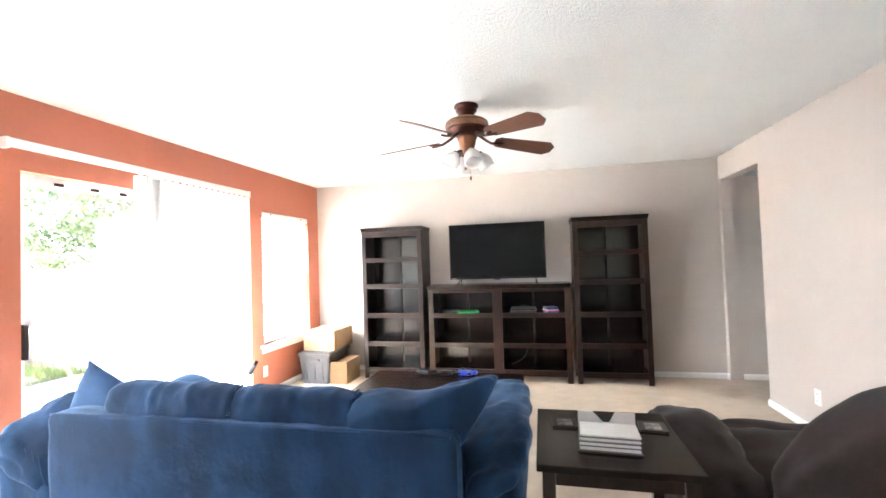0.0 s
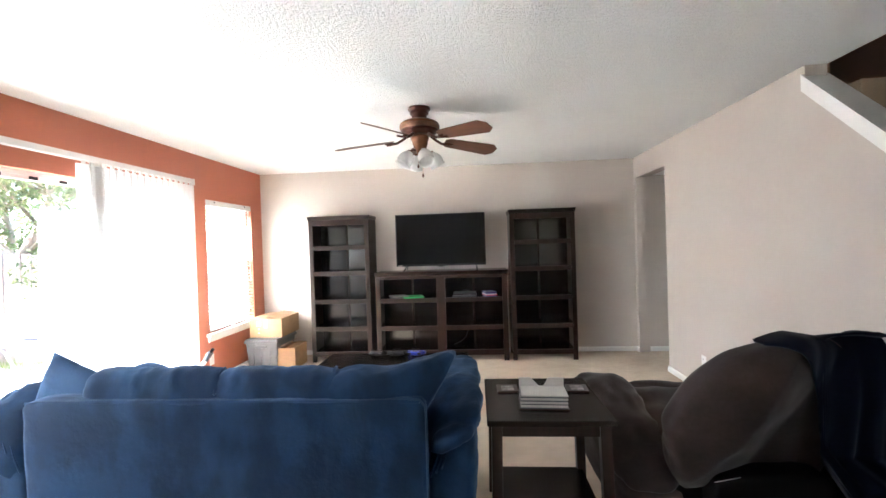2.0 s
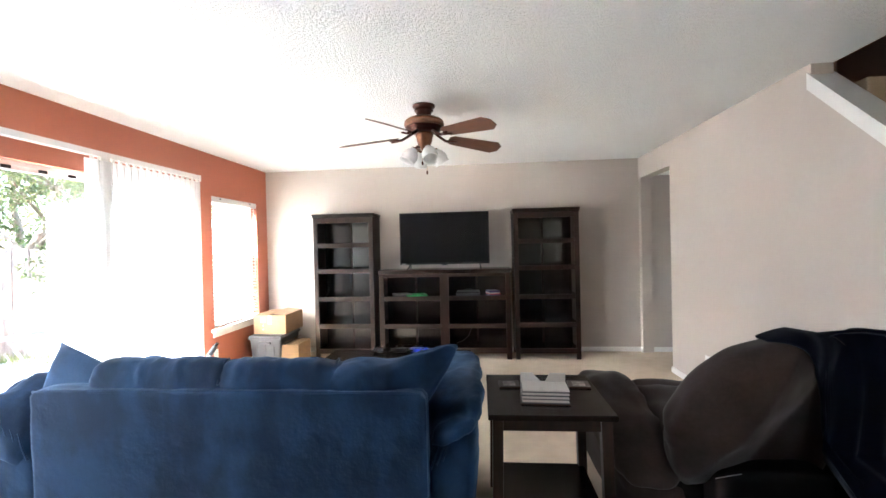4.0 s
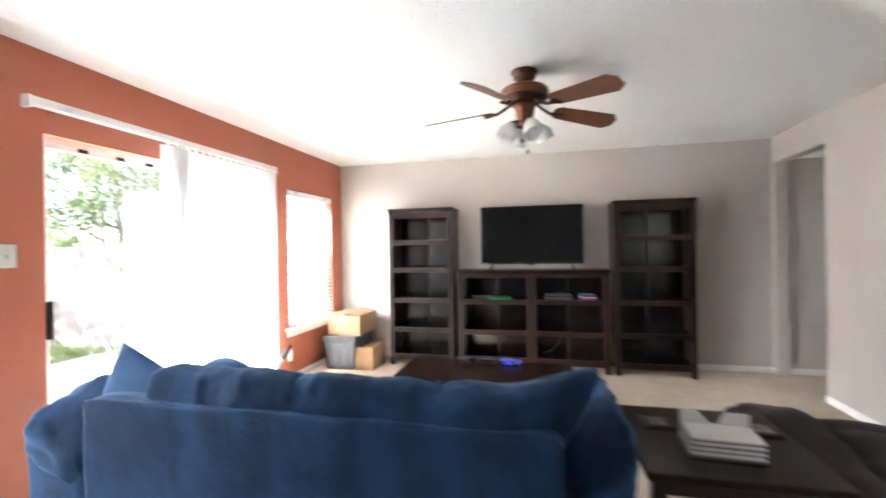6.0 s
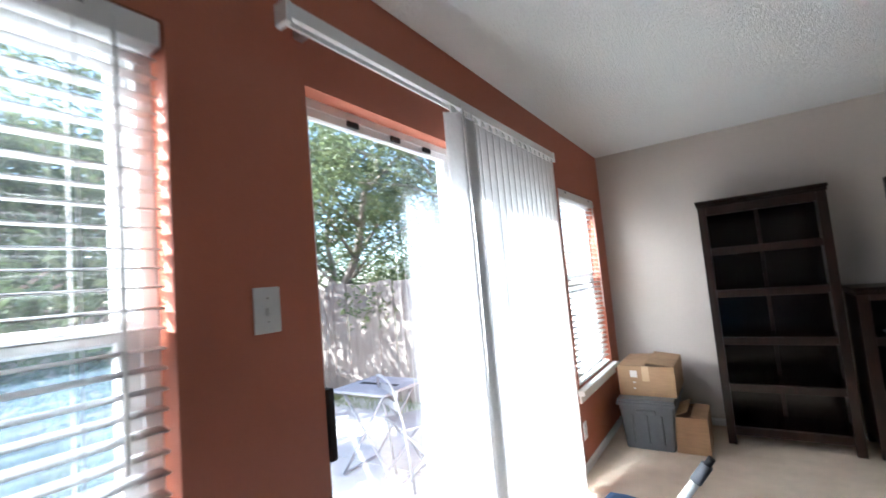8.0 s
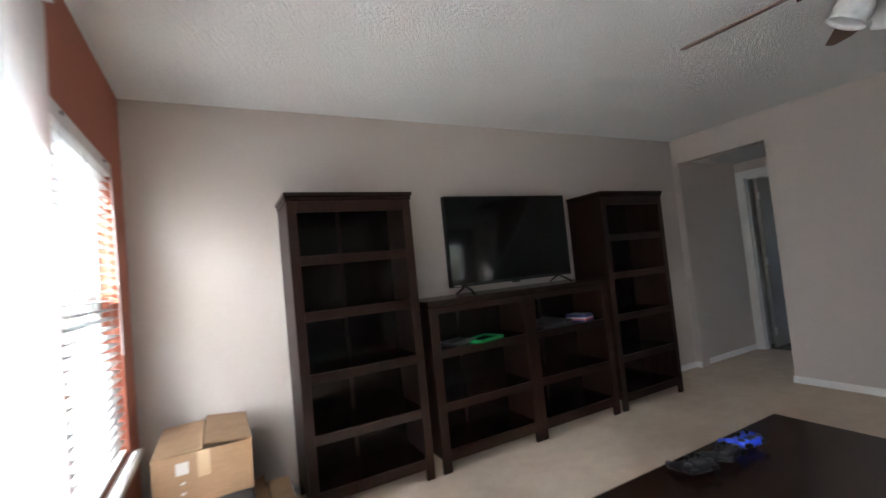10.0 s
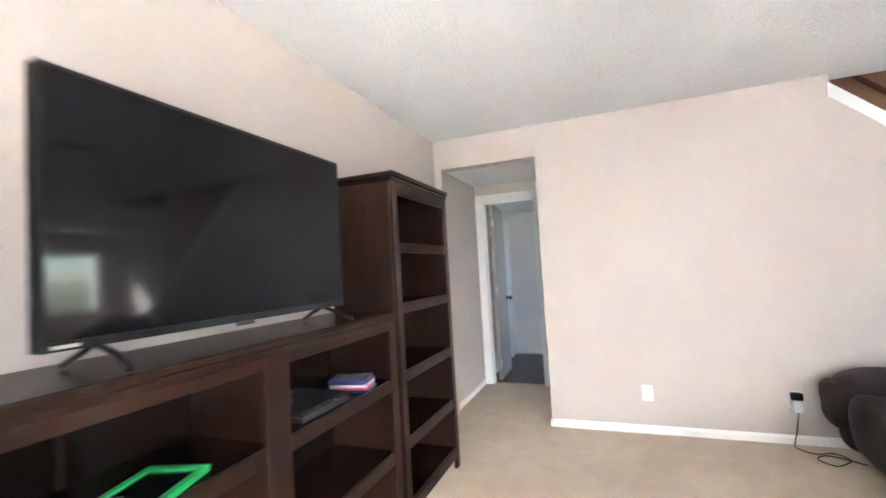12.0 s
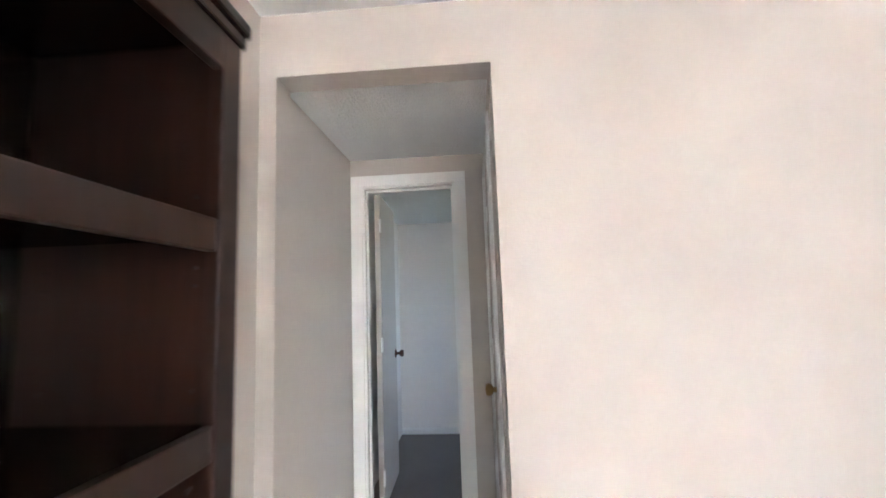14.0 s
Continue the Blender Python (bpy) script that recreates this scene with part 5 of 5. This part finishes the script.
for k in range(len(cord) - 1):
    p0, p1, p2, p3 = (Vector(cord[max(0, min(len(cord) - 1, k + q))]) for q in (-1, 0, 1, 2))
    for q in range(6):
        u = q / 6
        pts.append(0.5 * ((2 * p1) + (p2 - p0) * u + (2 * p0 - 5 * p1 + 4 * p2 - p3) * u * u + (3 * p1 - p0 - 3 * p2 + p3) * u ** 3))
solid("extension_cable", tube_bm(pts, 0.0035, 6), "black_plastic", "thin dark power cord coiled on the carpet", "cord")

# ---- stairs behind the sloping wall ----
st = thing("stairs", (2.876, 0.40, 0), "carpeted stair flight behind the sloping wall", "stairs")
st["kind"] = "structure"
for k in range(12):
    part("step", box_bm((0.03, 0.2083 * k, 0), (0.92, 0.2083 * (k + 1) + 0.02, 0.19 * (k + 1)), 0.01), "tread", st)
part("handrail", tube_bm([(0.86, 0.1, 1.05), (0.86, 2.5, 3.24)], 0.022, 10), "blade", st, "wooden handrail")


# ---- outside ----
GZ = -0.10
structure("ground", boxes_bm([((-400, -400, GZ - 0.2), (400, 400, GZ - 0.06))]), "soil", "dry lawn and soil around the house", "ground")
pav = tagged(new("pavement", None), "pale concrete patio outside the glass door", "patio", kind="structure")
for i in range(3):
    for j in range(5):
        part("slab", box_bm((-5.9 + 1.2 * i, -2.2 + 1.6 * j, GZ - 0.06), (-4.706 + 1.2 * i, -0.608 + 1.6 * j, GZ), 0.006), "concrete", pav)
structure("wall_outside", boxes_bm([((XO - 0.03, YB - 3, GZ - 0.1), (XO - 0.001, YB, 2.9)), ((XO - 0.03, YT + WT, GZ - 0.1), (XO - 0.001, 9, 2.9)), ((XO - 0.03, YB, 2.44), (XO - 0.001, YT + WT, 2.9)),
                                    ((XO - 0.03, YB, GZ - 0.1), (XO - 0.001, YT + WT, -0.02))]), "stucco", "cream stucco outer wall", "wall")


def fence(a, b, label):
    """A board fence from a to b, of separate upright boards on two rails."""
    a, b = Vector((*a, GZ - 0.06)), Vector((*b, GZ - 0.06))
    d = (b - a)
    n = int(d.length / 0.148)
    f = thing("fence", a, label, "fence", "yard fences", math.degrees(math.atan2(d.y, d.x)))
    bm = box_bm((0, -0.009, 0), (0.142, 0.009, 1.66), 0.003)
    for v in bm.verts:
        if v.co.z > 1.6:
            v.co.z -= 0.035 * max(0, abs(v.co.x - 0.071) - 0.04) / 0.03
    me = mesh_of(bm, "fence", "board")
    rnd = random.Random(7)
    for k in range(n):
        part("board", me, None, f, m=pose(0.148 * k, rnd.uniform(-0.004, 0.004), rnd.uniform(-0.02, 0.02), rnd.uniform(-0.6, 0.6), rnd.uniform(-0.5, 0.5), 0))
    for z in (0.35, 1.30):
        part("rail", box_bm((0, 0.012, z), (d.length, 0.05, z + 0.09), 0.004), "fence", f)
    for k in range(int(d.length / 2.4) + 1):
        part("post", box_bm((2.4 * k, 0.012, 0), (2.4 * k + 0.09, 0.10, 1.70), 0.005), "fence", f)


fence((-8.6, 5.82), (-2.35, 5.82), "weathered grey board fence in full sun")
fence((-8.6, -5.0), (-8.6, 5.82), "weathered grey board fence in the shade")


def tree(at, height, crown_r, leaves, seed, material, label, lean=(0, 0), low=0.35, leaf=0.10):
    t = thing("tree", at, label, "tree", "yard trees")
    rnd = random.Random(seed)
    top = Vector((lean[0], lean[1], height * 0.72))
    spine = [Vector((0, 0, -0.05)) + top * k / 7 + Vector((0.10 * math.sin(1.7 * k + seed), 0.10 * math.cos(1.3 * k + seed), 0)) * (k / 7) for k in range(8)]
    bm = tube_bm(spine, 0.11, 10, taper=0.35)
    tips = []
    for k in range(13):
        base = spine[2 + k % 6]
        ang, up = rnd.uniform(0, 2 * math.pi), rnd.uniform(0.15, 0.75)
        ln = crown_r * rnd.uniform(0.6, 1.05)
        end = base + Vector((math.cos(ang) * ln, math.sin(ang) * ln, up * ln))
        midp = (base + end) / 2 + Vector((rnd.uniform(-0.12, 0.12), rnd.uniform(-0.12, 0.12), 0.12))
        tube_bm([base, midp, end], 0.035, 6, bm=bm, taper=0.3)
        tips += [midp, end, (midp + end) / 2]
    part("trunk", bm, "bark", t)
    clumps = [(p, rnd.uniform(0.30, 0.55)) for p in tips]
    for k in range(22):
        p = Vector((rnd.gauss(0, 0.5), rnd.gauss(0, 0.5), rnd.uniform(-0.5, 0.9)))
        clumps.append((top * 1.0 + Vector((p.x * crown_r, p.y * crown_r, p.z * height * (1 - low) * 0.5)), rnd.uniform(0.28, 0.55)))
    verts, faces = [], []
    for k in range(leaves):
        c, r = clumps[rnd.randrange(len(clumps))]
        d = Vector((rnd.gauss(0, 1), rnd.gauss(0, 1), rnd.gauss(0, 0.8))).normalized() * r * rnd.random() ** 0.4
        p = c + d
        q = Euler((rnd.uniform(-1.0, 1.0), rnd.uniform(-1.0, 1.0), rnd.uniform(0, 6.28))).to_matrix()
        l, w = leaf * rnd.uniform(0.6, 1.3), leaf * rnd.uniform(0.25, 0.45)
        i = len(verts)
        verts += [tuple(p + q @ Vector(v)) for v in ((-l / 2, 0, 0), (0, -w / 2, 0.012), (l / 2, 0, -0.01), (0, w / 2, 0.012))]
        faces.append((i, i + 1, i + 2, i + 3))
    me = bpy.data.meshes.new("crown")
    me.from_pydata(verts, [], faces)
    me.materials.append(M[material])
    tagged(part("crown", me, None, t))["kind"] = "stuff"
    return t


G0 = GZ - 0.06
tree((-7.75, 6.75, G0), 5.2, 1.8, 11000, 1, "leaf", "leafy green tree with a pale leaning trunk behind the fence", (1.9, 0.1), leaf=0.11)
tree((-8.6, 7.9, G0), 5.0, 1.9, 9000, 2, "leaf", "full leafy green tree behind the fence", (0.3, 0.0), leaf=0.13)
tree((-4.9, 7.3, G0), 4.6, 1.7, 10000, 3, "leaf", "leafy green tree behind the fence near the house", (0.1, 0.1), leaf=0.11)
tree((-7.3, 3.3, G0), 4.4, 1.35, 6500, 4, "leaf", "leafy tree in the yard casting dappled shade", (0.1, -0.1), leaf=0.11)
tree((-6.3, 2.2, G0), 3.3, 1.35, 10000, 9, "leaf_dark", "low dense leafy tree in the yard before the window", (0.0, 0.0), low=0.1, leaf=0.12)
tree((-9.6, 2.2, G0), 4.8, 1.8, 8000, 5, "leaf_dark", "dense dark green tree behind the rear fence", (0.2, 0.0), leaf=0.14)
tree((-9.8, 4.9, G0), 5.2, 1.9, 8000, 6, "leaf_dark", "tall dense green tree behind the rear fence", (0.0, 0.0), leaf=0.14)
tree((-10.6, 0.0, G0), 3.9, 1.6, 6000, 7, "leaf_dark", "low dense green tree behind the rear fence", (0.0, 0.0), leaf=0.14)
tree((-11.0, 9.5, G0), 6.0, 2.3, 7000, 8, "leaf", "tall green tree beyond the fences", (0.0, 0.0), leaf=0.16)

verts, faces = [], []
rnd = random.Random(12)
for k in range(9000):
    x, y = (rnd.uniform(-8.4, -6.0), rnd.uniform(-4, 5.7)) if k % 3 else (rnd.uniform(-8.4, -2.5), rnd.uniform(5.35, 5.78))
    h, a = rnd.uniform(0.05, 0.20), rnd.uniform(0, 6.28)
    i = len(verts)
    dx, dy = 0.006 * math.cos(a), 0.006 * math.sin(a)
    verts += [(x - dx, y - dy, G0), (x + dx, y + dy, G0), (x + rnd.uniform(-0.05, 0.05), y + rnd.uniform(-0.05, 0.05), G0 + h)]
    faces.append((i, i + 1, i + 2))
me = bpy.data.meshes.new("grass")
me.from_pydata(verts, [], faces)
me.materials.append(M["grass"])
tagged(new("grass", me), "dry green grass tufts along the fences", "grass", kind="stuff")


def bistro_table(at):
    t = thing("patio_table", at, "small grey folding metal patio table", "patio table")
    part("tabletop", box_bm((-0.29, -0.26, 0.665), (0.29, 0.26, 0.691), 0.012, 3), "patio_metal", t)
    part("centre_slot", box_bm((-0.20, -0.025, 0.691), (0.20, 0.025, 0.694)), "slot", t)
    for y in (-0.19, 0.19):
        for s in (-1, 1):
            part("leg", tube_bm([(s * 0.27, y, 0.01), (-s * 0.22, y, 0.66)], 0.011, 8), "patio_metal", t)
    for x in (-0.27, 0.27):
        part("foot_bar", tube_bm([(x, -0.20, 0.012), (x, 0.20, 0.012)], 0.011, 8), "patio_metal", t)


def folding_chair(at, rz):
    c = thing("patio_chair", at, "grey folding metal patio chair", "patio chair", rz=rz)
    arch = [(-0.2, 0.0, 0.0), (-0.2, 0.05, 0.5), (-0.19, 0.10, 0.74), (-0.13, 0.115, 0.80), (0.0, 0.12, 0.815), (0.13, 0.115, 0.80), (0.19, 0.10, 0.74), (0.2, 0.05, 0.5), (0.2, 0.0, 0.0)]
    part("back_frame", tube_bm(arch, 0.011, 8), "patio_metal", c)
    for x in (-0.18, 0.18):
        part("leg", tube_bm([(x, 0.06, 0.45), (x, -0.32, 0.0)], 0.011, 8), "patio_metal", c)
        part("rear_leg", tube_bm([(x, -0.33, 0.44), (x, 0.12, 0.0)], 0.011, 8), "patio_metal", c)
    part("seat", box_bm((-0.19, -0.34, 0.44), (0.19, 0.05, 0.455), 0.004), "patio_metal", c)
    for z in (0.58, 0.68):
        part("back_slat", box_bm((-0.19, 0.068, z), (0.19, 0.08, z + 0.06), 0.004), "patio_metal", c)


bistro_table((-3.68, 4.13, GZ))
folding_chair((-3.38, 4.02, GZ), 150)
